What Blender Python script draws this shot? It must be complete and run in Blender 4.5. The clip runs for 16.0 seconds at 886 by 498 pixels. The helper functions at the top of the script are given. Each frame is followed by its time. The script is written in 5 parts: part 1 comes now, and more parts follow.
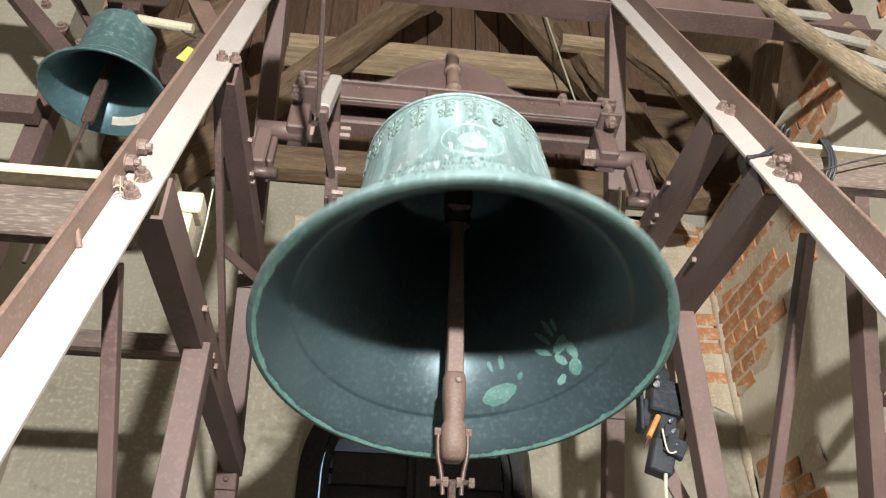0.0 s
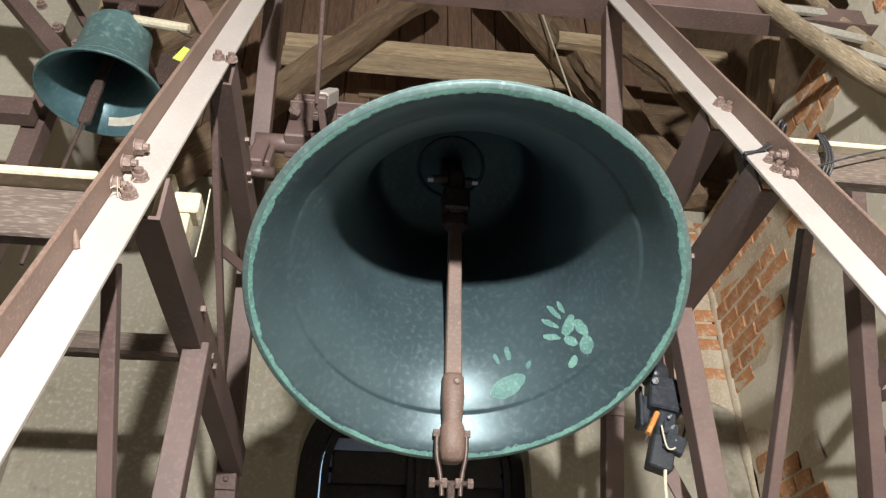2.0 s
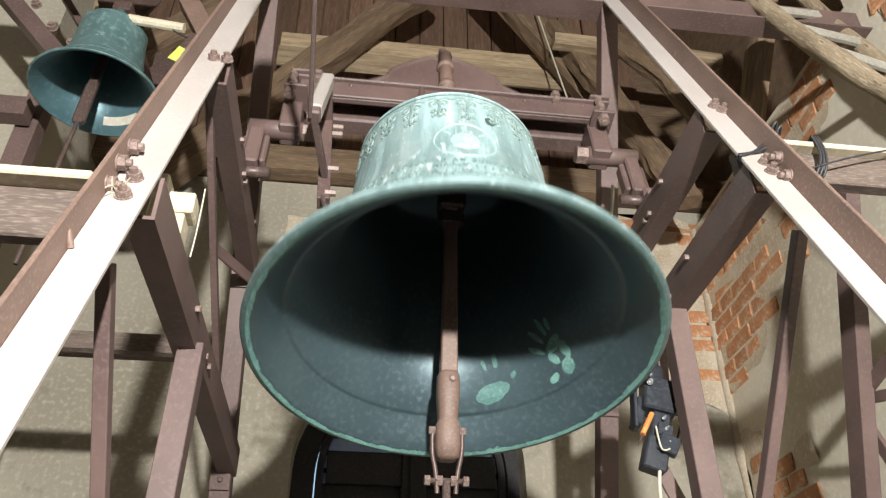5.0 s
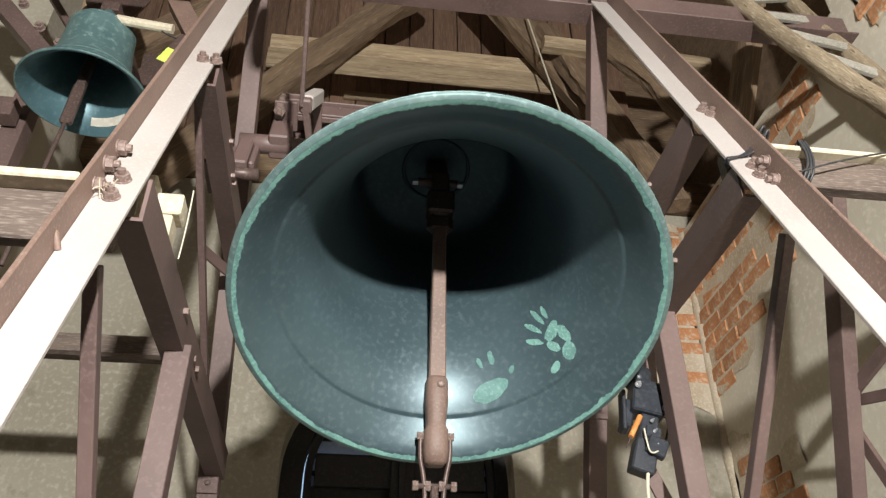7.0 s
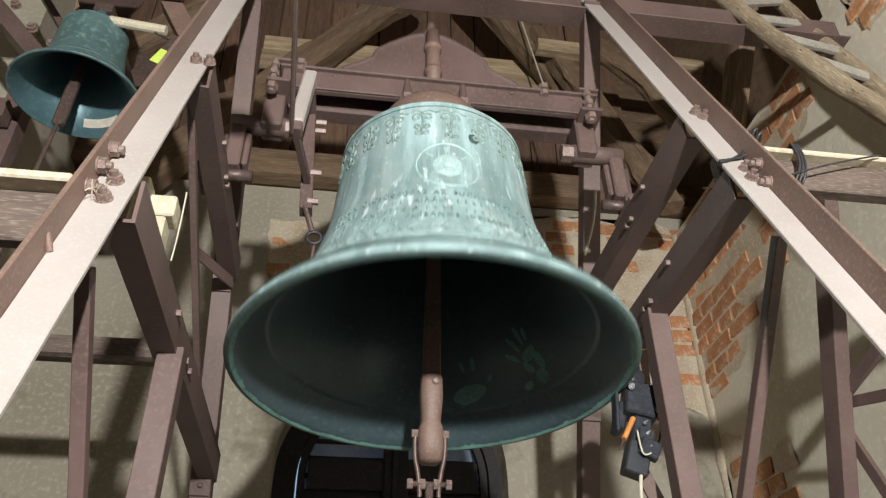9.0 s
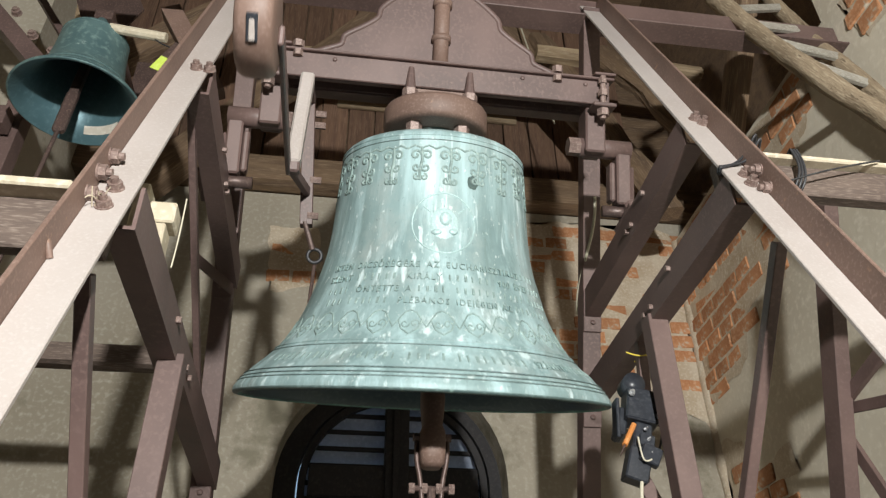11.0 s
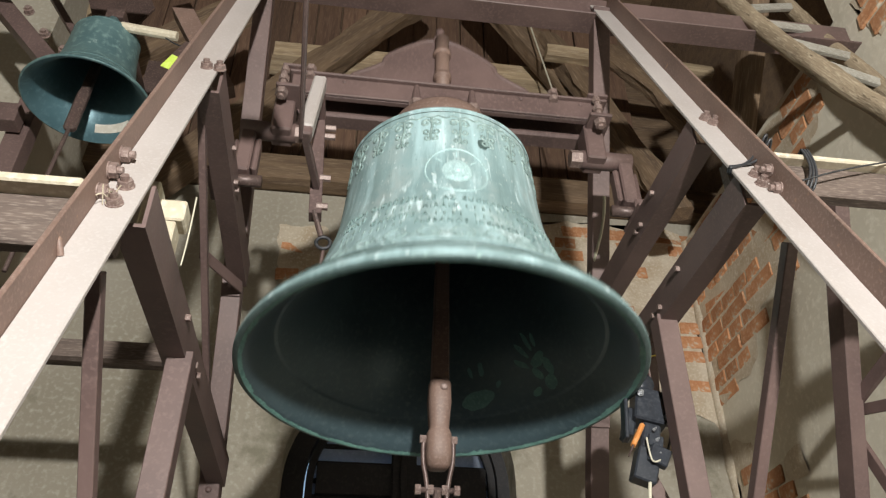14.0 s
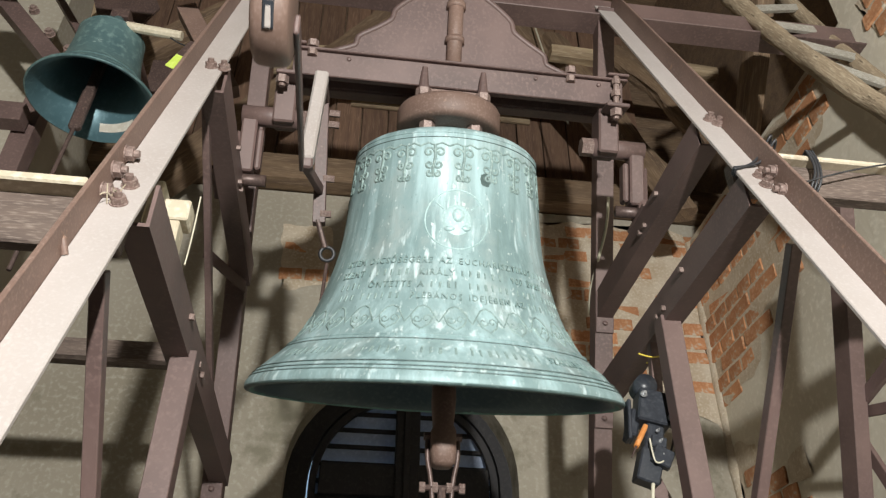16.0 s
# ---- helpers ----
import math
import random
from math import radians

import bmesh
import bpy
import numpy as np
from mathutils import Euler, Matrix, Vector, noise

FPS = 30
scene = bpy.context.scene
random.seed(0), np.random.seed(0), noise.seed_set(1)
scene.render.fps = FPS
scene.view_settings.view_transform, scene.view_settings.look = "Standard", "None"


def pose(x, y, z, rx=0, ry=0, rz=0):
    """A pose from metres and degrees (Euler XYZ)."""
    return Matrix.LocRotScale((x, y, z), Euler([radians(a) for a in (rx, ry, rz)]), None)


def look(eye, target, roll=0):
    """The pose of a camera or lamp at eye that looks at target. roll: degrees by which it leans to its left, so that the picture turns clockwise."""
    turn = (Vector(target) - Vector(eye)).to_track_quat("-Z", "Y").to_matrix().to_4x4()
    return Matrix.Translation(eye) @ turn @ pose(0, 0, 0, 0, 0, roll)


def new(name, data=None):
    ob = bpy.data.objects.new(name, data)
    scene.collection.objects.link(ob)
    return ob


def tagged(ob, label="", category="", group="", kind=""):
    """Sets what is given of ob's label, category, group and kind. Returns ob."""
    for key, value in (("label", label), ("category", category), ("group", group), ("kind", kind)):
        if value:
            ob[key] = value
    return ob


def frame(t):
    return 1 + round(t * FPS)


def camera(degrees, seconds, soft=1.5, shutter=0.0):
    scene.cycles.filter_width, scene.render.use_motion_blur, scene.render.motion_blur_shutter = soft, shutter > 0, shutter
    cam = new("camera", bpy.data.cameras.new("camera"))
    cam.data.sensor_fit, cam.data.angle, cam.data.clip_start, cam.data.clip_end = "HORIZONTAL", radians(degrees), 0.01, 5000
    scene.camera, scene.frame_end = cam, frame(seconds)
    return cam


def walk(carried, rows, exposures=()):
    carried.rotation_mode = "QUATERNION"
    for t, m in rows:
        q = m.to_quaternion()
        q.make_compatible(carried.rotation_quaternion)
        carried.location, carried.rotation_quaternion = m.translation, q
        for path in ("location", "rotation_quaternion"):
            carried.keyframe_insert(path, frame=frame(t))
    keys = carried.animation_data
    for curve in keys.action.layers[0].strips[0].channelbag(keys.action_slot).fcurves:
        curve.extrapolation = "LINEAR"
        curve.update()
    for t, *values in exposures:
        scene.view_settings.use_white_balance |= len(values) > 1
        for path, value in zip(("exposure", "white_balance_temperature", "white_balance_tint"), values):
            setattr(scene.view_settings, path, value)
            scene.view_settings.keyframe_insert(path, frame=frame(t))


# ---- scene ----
cam = camera(59.2, 16.0, 1.3, 0.5)
EYE = (-0.262, -2.015, 1.491)
TURNS = [
    (0, 123.885, -0.570, -6.652),
    (0.5, 123.832, -0.563, -6.694),
    (1, 123.885, -0.535, -6.812),
    (1.5, 123.781, -0.296, -6.614),
    (2, 123.760, -0.127, -6.527),
    (2.5, 123.834, -0.118, -6.587),
    (3, 123.833, -0.136, -6.738),
    (3.5, 123.828, -0.113, -6.788),
    (4, 123.798, -0.054, -6.733),
    (6.5, 123.912, 0.118, -7.434),
    (7, 123.986, 0.269, -7.627),
    (7.5, 124.021, 0.377, -7.800),
    (8, 124.040, 0.563, -7.906),
    (8.5, 124.087, 0.555, -7.988),
    (9, 124.135, 0.483, -8.053),
    (11.5, 124.638, 0.601, -7.939),
    (12, 124.610, 0.574, -7.642),
    (12.5, 124.454, 0.543, -7.338),
    (13, 124.417, 0.250, -7.383),
    (13.5, 124.433, 0.030, -7.520),
    (14, 124.535, -0.008, -7.608),
    (14.5, 124.754, -0.019, -7.619),
    (15, 124.815, -0.112, -7.693),
    (15.5, 124.687, -0.249, -7.648),
    (16, 124.547, -0.310, -7.501),
]
# the camera's own exposure follows the swing of the bell with a short delay
STOPS = [(k / 5, 0.15 + 0.31 * math.cos(2 * math.pi * (k / 5 - 2.42) / 2.5)) for k in range(81)]
walk(cam, [(t, pose(*EYE, rx, ry, rz)) for t, rx, ry, rz in TURNS], STOPS)

# ---------------------------------------------------------------- light
world = bpy.data.worlds.new("dusk_sky")
world.use_nodes = True
sky = world.node_tree.nodes.new("ShaderNodeTexSky")
sky.sky_type, sky.sun_disc = "NISHITA", False
sky.sun_elevation, sky.sun_rotation = radians(12), radians(200)
world.node_tree.links.new(sky.outputs[0], world.node_tree.nodes["Background"].inputs[0])
world.node_tree.nodes["Background"].inputs[1].default_value = 0.15
scene.world = world


def work_lamp(eye, target, size, watts, colour):
    data = bpy.data.lights.new("work_lamp", "SPOT")
    data.spot_size, data.spot_blend = radians(104), 0.4
    data.shadow_soft_size, data.energy, data.color = size, watts, colour
    ob = new("work_lamp", data)
    ob.matrix_world = look(eye, target)
    return ob


work_lamp((0.10, -4.1, 2.43), (0.0, 0.6, 2.75), 0.07, 1090, (0.99, 0.985, 0.935))


# ---------------------------------------------------------------- materials
def material(name, base, dark, light, rough=0.6, metal=0.0, scale=6.0, fine=60.0, bump=0.3, dist=0.004, stretch=(1, 1, 1), spots=None, spot_at=0.62, object_random=0.0, spot_scale=None):
    """Colour mixed at two scales, spots of a third colour, fine relief."""
    m = bpy.data.materials.new(name)
    m.use_nodes = True
    nt = m.node_tree
    N, L = nt.nodes, nt.links
    b = N["Principled BSDF"]
    tc = N.new("ShaderNodeTexCoord")
    mp = N.new("ShaderNodeMapping")
    mp.inputs["Scale"].default_value = stretch
    L.new(tc.outputs["Object"], mp.inputs[0])
    big = N.new("ShaderNodeTexNoise")
    big.inputs["Scale"].default_value, big.inputs["Detail"].default_value = scale, 5
    small = N.new("ShaderNodeTexNoise")
    small.inputs["Scale"].default_value, small.inputs["Detail"].default_value = fine, 4
    for n in (big, small):
        L.new(mp.outputs[0], n.inputs["Vector"])
    ramp = N.new("ShaderNodeValToRGB")
    ramp.color_ramp.elements[0].position, ramp.color_ramp.elements[1].position = 0.3, 0.7
    ramp.color_ramp.elements[0].color, ramp.color_ramp.elements[1].color = (*dark, 1), (*base, 1)
    L.new(big.outputs[0], ramp.inputs[0])
    r2 = N.new("ShaderNodeValToRGB")
    r2.color_ramp.elements[0].position, r2.color_ramp.elements[1].position = 0.5, 0.75
    L.new(small.outputs[0], r2.inputs[0])
    mix = N.new("ShaderNodeMixRGB")
    mix.inputs[2].default_value = (*light, 1)
    L.new(r2.outputs[0], mix.inputs[0])
    L.new(ramp.outputs[0], mix.inputs[1])
    out = mix.outputs[0]
    if spots:
        third = N.new("ShaderNodeTexNoise")
        third.inputs["Scale"].default_value, third.inputs["Detail"].default_value = spot_scale or scale * 2.3, 8
        third.inputs["Roughness"].default_value = 0.65
        L.new(mp.outputs[0], third.inputs["Vector"])
        r3 = N.new("ShaderNodeValToRGB")
        r3.color_ramp.elements[0].position, r3.color_ramp.elements[1].position = spot_at, spot_at + 0.07
        L.new(third.outputs[0], r3.inputs[0])
        mix2 = N.new("ShaderNodeMixRGB")
        mix2.inputs[2].default_value = (*spots, 1)
        L.new(r3.outputs[0], mix2.inputs[0])
        L.new(out, mix2.inputs[1])
        out = mix2.outputs[0]
    if object_random:
        info = N.new("ShaderNodeObjectInfo")
        hsv = N.new("ShaderNodeHueSaturation")
        mr = N.new("ShaderNodeMapRange")
        mr.inputs[3].default_value, mr.inputs[4].default_value = 1 - object_random, 1 + object_random
        L.new(info.outputs["Random"], mr.inputs[0])
        L.new(mr.outputs[0], hsv.inputs["Value"])
        L.new(out, hsv.inputs["Color"])
        out = hsv.outputs[0]
    L.new(out, b.inputs["Base Color"])
    rr = N.new("ShaderNodeMapRange")
    rr.inputs[3].default_value, rr.inputs[4].default_value = max(0.05, rough - 0.12), min(1, rough + 0.12)
    L.new(small.outputs[0], rr.inputs[0])
    L.new(rr.outputs[0], b.inputs["Roughness"])
    b.inputs["Metallic"].default_value = metal
    bm_ = N.new("ShaderNodeBump")
    bm_.inputs["Strength"].default_value, bm_.inputs["Distance"].default_value = bump, dist
    add = N.new("ShaderNodeMath")
    L.new(big.outputs[0], add.inputs[0])
    L.new(small.outputs[0], add.inputs[1])
    L.new(add.outputs[0], bm_.inputs["Height"])
    L.new(bm_.outputs[0], b.inputs["Normal"])
    return m


STEEL = material("red_brown_painted_steel", (0.165, 0.108, 0.098), (0.095, 0.062, 0.057), (0.177, 0.118, 0.107), 0.5, 0.0, 4, 90, 0.15, 0.0015, spots=(0.205, 0.138, 0.118), spot_at=0.66, spot_scale=30)
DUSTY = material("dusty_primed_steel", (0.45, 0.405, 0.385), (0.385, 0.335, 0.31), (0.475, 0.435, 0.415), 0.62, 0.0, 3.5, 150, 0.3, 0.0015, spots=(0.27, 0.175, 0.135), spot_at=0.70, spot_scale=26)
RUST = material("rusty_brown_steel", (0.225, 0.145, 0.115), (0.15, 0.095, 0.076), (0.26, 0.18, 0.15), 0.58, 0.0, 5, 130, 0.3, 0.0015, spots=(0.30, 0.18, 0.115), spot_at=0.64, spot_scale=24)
BOLT = material("rusty_bolt_steel", (0.28, 0.20, 0.175), (0.17, 0.115, 0.10), (0.40, 0.32, 0.29), 0.5, 0.2, 30, 200, 0.4, 0.001)
IRON = material("dark_forged_iron", (0.13, 0.085, 0.075), (0.08, 0.055, 0.05), (0.20, 0.14, 0.12), 0.45, 0.3, 10, 120, 0.3, 0.002)


def bell_patina():
    """Weathered bronze: grey-green ground, rain streaks of pale turquoise, dusty beige bloom, thin white runs and dark pits."""
    m = bpy.data.materials.new("green_patina_bronze")
    m.use_nodes = True
    N, L = m.node_tree.nodes, m.node_tree.links
    b = N["Principled BSDF"]
    tc = N.new("ShaderNodeTexCoord")

    def field(stretch, scale, detail, lo, hi, rough=0.6, shift=0.0):
        mp = N.new("ShaderNodeMapping")
        mp.inputs["Scale"].default_value, mp.inputs["Location"].default_value = stretch, (shift, shift, shift)
        L.new(tc.outputs["Object"], mp.inputs[0])
        n = N.new("ShaderNodeTexNoise")
        n.inputs["Scale"].default_value, n.inputs["Detail"].default_value, n.inputs["Roughness"].default_value = scale, detail, rough
        L.new(mp.outputs[0], n.inputs["Vector"])
        r = N.new("ShaderNodeMapRange")
        r.inputs[1].default_value, r.inputs[2].default_value = lo, hi
        L.new(n.outputs[0], r.inputs[0])
        return r.outputs[0]

    def layer(under, mask, colour, share=1.0):
        k = N.new("ShaderNodeMath")
        k.operation = "MULTIPLY"
        k.inputs[1].default_value = share
        L.new(mask, k.inputs[0])
        mix = N.new("ShaderNodeMixRGB")
        L.new(k.outputs[0], mix.inputs[0])
        if isinstance(under, tuple):
            mix.inputs[1].default_value = (*under, 1)
        else:
            L.new(under, mix.inputs[1])
        mix.inputs[2].default_value = (*colour, 1)
        return mix.outputs[0]

    wash = field((1, 1, 0.7), 3.2, 6, 0.36, 0.64)
    streak = field((9, 9, 0.9), 1.6, 7, 0.44, 0.66, 0.65, 3.0)
    runs = field((30, 30, 2.2), 1.1, 5, 0.585, 0.69, 0.55, 7.0)
    fleck = field((1, 1, 0.6), 62, 5, 0.62, 0.72, 0.6, 11.0)
    bloom = field((1.4, 1.4, 1), 4.5, 6, 0.50, 0.70, 0.65, 17.0)
    pits = field((1, 1, 1), 95, 3, 0.64, 0.74, 0.6, 23.0)
    grime = field((12, 12, 1.1), 1.3, 6, 0.52, 0.72, 0.6, 29.0)
    c = layer((0.20, 0.30, 0.305), wash, (0.31, 0.44, 0.45))
    c = layer(c, streak, (0.46, 0.64, 0.665), 0.95)
    c = layer(c, bloom, (0.50, 0.535, 0.515), 0.45)
    c = layer(c, grime, (0.16, 0.235, 0.225), 0.55)
    c = layer(c, runs, (0.72, 0.87, 0.89), 0.8)
    c = layer(c, fleck, (0.76, 0.86, 0.86), 0.8)
    c = layer(c, pits, (0.12, 0.18, 0.17), 0.55)
    L.new(c, b.inputs["Base Color"])
    rr = N.new("ShaderNodeMapRange")
    rr.inputs[3].default_value, rr.inputs[4].default_value = 0.42, 0.66
    L.new(wash, rr.inputs[0])
    L.new(rr.outputs[0], b.inputs["Roughness"])
    b.inputs["Metallic"].default_value = 0.1
    add = N.new("ShaderNodeMath")
    L.new(pits, add.inputs[0])
    L.new(fleck, add.inputs[1])
    bump = N.new("ShaderNodeBump")
    bump.inputs["Strength"].default_value, bump.inputs["Distance"].default_value = 0.35, 0.0015
    L.new(add.outputs[0], bump.inputs["Height"])
    L.new(bump.outputs[0], b.inputs["Normal"])
    return m


BRONZE = bell_patina()
MEDAL = material("pale_turquoise_patina", (0.46, 0.64, 0.65), (0.30, 0.43, 0.43), (0.62, 0.78, 0.78), 0.5, 0.1, 24, 140, 0.3, 0.001)
RIM = material("dull_teal_rim", (0.15, 0.225, 0.22), (0.095, 0.15, 0.15), (0.20, 0.29, 0.28), 0.5, 0.2, 8, 70, 0.2, 0.002, spots=(0.26, 0.38, 0.35), spot_at=0.64)
# Darker than the body: shading and grime of the relief put into its colour.
RELIEF = material("shaded_raised_bronze", (0.28, 0.385, 0.37), (0.17, 0.245, 0.235), (0.42, 0.54, 0.52), 0.6, 0.08, 20, 120, 0.2, 0.001, spots=(0.50, 0.66, 0.63), spot_at=0.64)
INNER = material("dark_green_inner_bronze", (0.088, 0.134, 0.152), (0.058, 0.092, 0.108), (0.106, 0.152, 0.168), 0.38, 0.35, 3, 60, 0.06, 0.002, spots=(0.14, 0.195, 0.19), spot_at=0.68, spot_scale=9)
VERDIGRIS = material("bright_verdigris", (0.19, 0.385, 0.335), (0.105, 0.22, 0.205), (0.26, 0.47, 0.41), 0.7, 0.0, 20, 120, 0.3, 0.002)
DARKSPOT = material("dark_patina", (0.10, 0.15, 0.14), (0.06, 0.10, 0.10), (0.15, 0.2, 0.19), 0.5, 0.2, 20, 100)
WOOD = material("old_roof_timber", (0.215, 0.142, 0.085), (0.115, 0.075, 0.05), (0.30, 0.215, 0.14), 0.8, 0.0, 3.5, 24, 0.6, 0.005, (0.45, 6, 6), spots=(0.09, 0.06, 0.042), spot_at=0.62)
PLANKH = material("weathered_plank", (0.46, 0.35, 0.22), (0.27, 0.19, 0.12), (0.56, 0.45, 0.32), 0.8, 0.0, 4, 22, 0.5, 0.004, (0.6, 6, 8), spots=(0.15, 0.10, 0.07), spot_at=0.66, object_random=0.25)
PLANKV = material("brown_upright_board", (0.19, 0.112, 0.072), (0.115, 0.066, 0.046), (0.25, 0.158, 0.108), 0.8, 0.0, 4, 20, 0.4, 0.004, (8, 6, 0.6), spots=(0.10, 0.06, 0.045), spot_at=0.66, object_random=0.3)
PALEWOOD = material("pale_split_wood", (0.60, 0.53, 0.40), (0.44, 0.37, 0.27), (0.70, 0.64, 0.52), 0.8, 0.0, 6, 60, 0.4, 0.004)
DARKPLANK = material("dark_stained_plank", (0.15, 0.11, 0.09), (0.09, 0.065, 0.055), (0.24, 0.19, 0.16), 0.8, 0.0, 6, 40, 0.4, 0.004, (1, 6, 6))
POLE = material("rough_ladder_pole", (0.36, 0.28, 0.19), (0.19, 0.14, 0.09), (0.46, 0.38, 0.27), 0.85, 0.0, 4, 30, 0.7, 0.006, (0.8, 5, 5), spots=(0.12, 0.085, 0.055), spot_at=0.60)
GREYWOOD = material("grey_weathered_rung", (0.40, 0.375, 0.33), (0.26, 0.24, 0.20), (0.52, 0.50, 0.46), 0.85, 0.0, 4, 40, 0.5, 0.003, (1, 6, 6))
PLASTER = material("stained_lime_plaster", (0.435, 0.395, 0.325), (0.30, 0.265, 0.205), (0.465, 0.43, 0.36), 0.9, 0.0, 1.1, 40, 0.3, 0.005, spots=(0.235, 0.215, 0.16), spot_at=0.57, spot_scale=1.7)
# Paler than PLASTER so the right wall's extra light sits in its colour.
LITPLASTER = material("lit_worn_plaster", (0.72, 0.665, 0.55), (0.56, 0.50, 0.40), (0.745, 0.69, 0.58), 0.9, 0.0, 1.3, 40, 0.35, 0.006, spots=(0.54, 0.42, 0.30), spot_at=0.65, spot_scale=3)
BRICK = material("orange_brick", (0.56, 0.275, 0.135), (0.42, 0.185, 0.085), (0.62, 0.37, 0.22), 0.9, 0.0, 9, 60, 0.5, 0.006, spots=(0.55, 0.48, 0.38), spot_at=0.56, spot_scale=12, object_random=0.2)
BLACK = material("black_plastic", (0.036, 0.040, 0.050), (0.024, 0.027, 0.034), (0.055, 0.06, 0.07), 0.36, 0.0, 20, 100, 0.1, 0.001)
PALEBAND = material("smooth_pale_bronze", (0.72, 0.70, 0.64), (0.55, 0.50, 0.42), (0.8, 0.78, 0.72), 0.35, 0.2, 12, 60, 0.1, 0.001)
MORTAR = material("crumbling_mortar", (0.60, 0.52, 0.41), (0.46, 0.36, 0.25), (0.68, 0.61, 0.50), 0.95, 0.0, 8, 70, 0.6, 0.006)
ZINC = material("bright_zinc", (0.65, 0.66, 0.68), (0.5, 0.5, 0.52), (0.75, 0.75, 0.76), 0.3, 0.9, 30, 100, 0.1, 0.001)
CABLE = material("cream_cable", (0.62, 0.58, 0.45), (0.5, 0.46, 0.36), (0.68, 0.64, 0.52), 0.6, 0.0, 20, 100, 0.1, 0.001)
YELLOW = material("yellow_strap", (0.70, 0.55, 0.08), (0.6, 0.45, 0.05), (0.75, 0.6, 0.15), 0.6)
ORANGE = material("orange_tube", (0.68, 0.27, 0.08), (0.55, 0.2, 0.05), (0.75, 0.36, 0.14), 0.4)
TAG = material("yellow_green_tag", (0.62, 0.78, 0.12), (0.55, 0.7, 0.1), (0.7, 0.82, 0.25), 0.6)
# Pale blue: daylight from outside is put into the slat colour.
SLAT = material("sky_tinted_louvre", (0.50, 0.56, 0.70), (0.36, 0.41, 0.53), (0.58, 0.64, 0.76), 0.6, 0.0, 8, 50, 0.3, 0.003)
SMALLBELL = material("dull_teal_bronze", (0.12, 0.20, 0.20), (0.07, 0.13, 0.14), (0.18, 0.28, 0.27), 0.5, 0.2, 7, 50, 0.2, 0.002, spots=(0.30, 0.40, 0.38), spot_at=0.64)
SMALLIN = material("blue_green_inner_bronze", (0.10, 0.19, 0.22), (0.07, 0.14, 0.165), (0.13, 0.23, 0.26), 0.4, 0.3, 7, 50, 0.1, 0.002)
# Floor is out of view; this grey only sets how much light bounces up.
FLOORBOARD = material("bounce_toned_floorboard", (0.11, 0.112, 0.118), (0.075, 0.077, 0.082), (0.14, 0.142, 0.15), 0.85, 0.0, 5, 30, 0.4, 0.004, (1, 7, 7), spots=(0.13, 0.13, 0.13), spot_at=0.66)
WIRE = material("dark_binding_wire", (0.06, 0.06, 0.065), (0.04, 0.04, 0.045), (0.1, 0.1, 0.1), 0.5, 0.4, 20, 100, 0.1, 0.001)


# ---------------------------------------------------------------- mesh helpers
def part(name, bm, mat, parent=None, label="", smooth=False):
    me = bpy.data.meshes.new(name)
    bmesh.ops.recalc_face_normals(bm, faces=bm.faces)
    bm.to_mesh(me)
    bm.free()
    mats = mat if isinstance(mat, (list, tuple)) else [mat]
    for k in mats:
        me.materials.append(k)
    if smooth:
        for p in me.polygons:
            p.use_smooth = True
    ob = new(name, me)
    if parent:
        ob.parent = parent
    if label:
        tagged(ob, label)
    return ob


def thing(name, at=(0, 0, 0), label="", category="", group="", kind=""):
    ob = new(name)
    ob.location = at
    return tagged(ob, label, category, group, kind)


def sweep(bm, shape, p0, p1, side, bevel=0.0):
    """Extrude the closed 2D shape (u, v) from p0 to p1; u runs along side, v square to both."""
    p0, p1 = Vector(p0), Vector(p1)
    d = (p1 - p0).normalized()
    u = Vector(side)
    u = (u - d * u.dot(d)).normalized()
    w = d.cross(u)
    a = [bm.verts.new(p0 + u * x + w * y) for x, y in shape]
    b = [bm.verts.new(p1 + u * x + w * y) for x, y in shape]
    n = len(shape)
    faces = [bm.faces.new(a[::-1]), bm.faces.new(b)]
    for i in range(n):
        faces.append(bm.faces.new((a[i], a[(i + 1) % n], b[(i + 1) % n], b[i])))
    if bevel:
        edges = {e for f in faces for e in f.edges}
        bmesh.ops.bevel(bm, geom=list(edges), offset=bevel, segments=1, affect="EDGES", clamp_overlap=True)
    return bm


def rect(w, h, x=0.0, y=0.0):
    return [(x - w / 2, y - h / 2), (x + w / 2, y - h / 2), (x + w / 2, y + h / 2), (x - w / 2, y + h / 2)]


def ell(a, b, t):
    """Angle section: leg a along u, leg b along v, thickness t, heel at the origin."""
    return [(0, 0), (a, 0), (a, t), (t, t), (t, b), (0, b)]


def chan(h, f, t):
    """Channel section: web h along v from 0, flanges f along u."""
    return [(0, 0), (f, 0), (f, t), (t, t), (t, h - t), (f, h - t), (f, h), (0, h)]


def bar(p0, p1, w, h, side=(1, 0, 0), bevel=0.002, bm=None):
    return sweep(bm or bmesh.new(), rect(w, h), p0, p1, side, bevel)


def block(x0, x1, y0, y1, z0, z1, bevel=0.003, bm=None):
    return bar(((x0 + x1) / 2, y0, (z0 + z1) / 2), ((x0 + x1) / 2, y1, (z0 + z1) / 2), x1 - x0, z1 - z0, (1, 0, 0), bevel, bm)


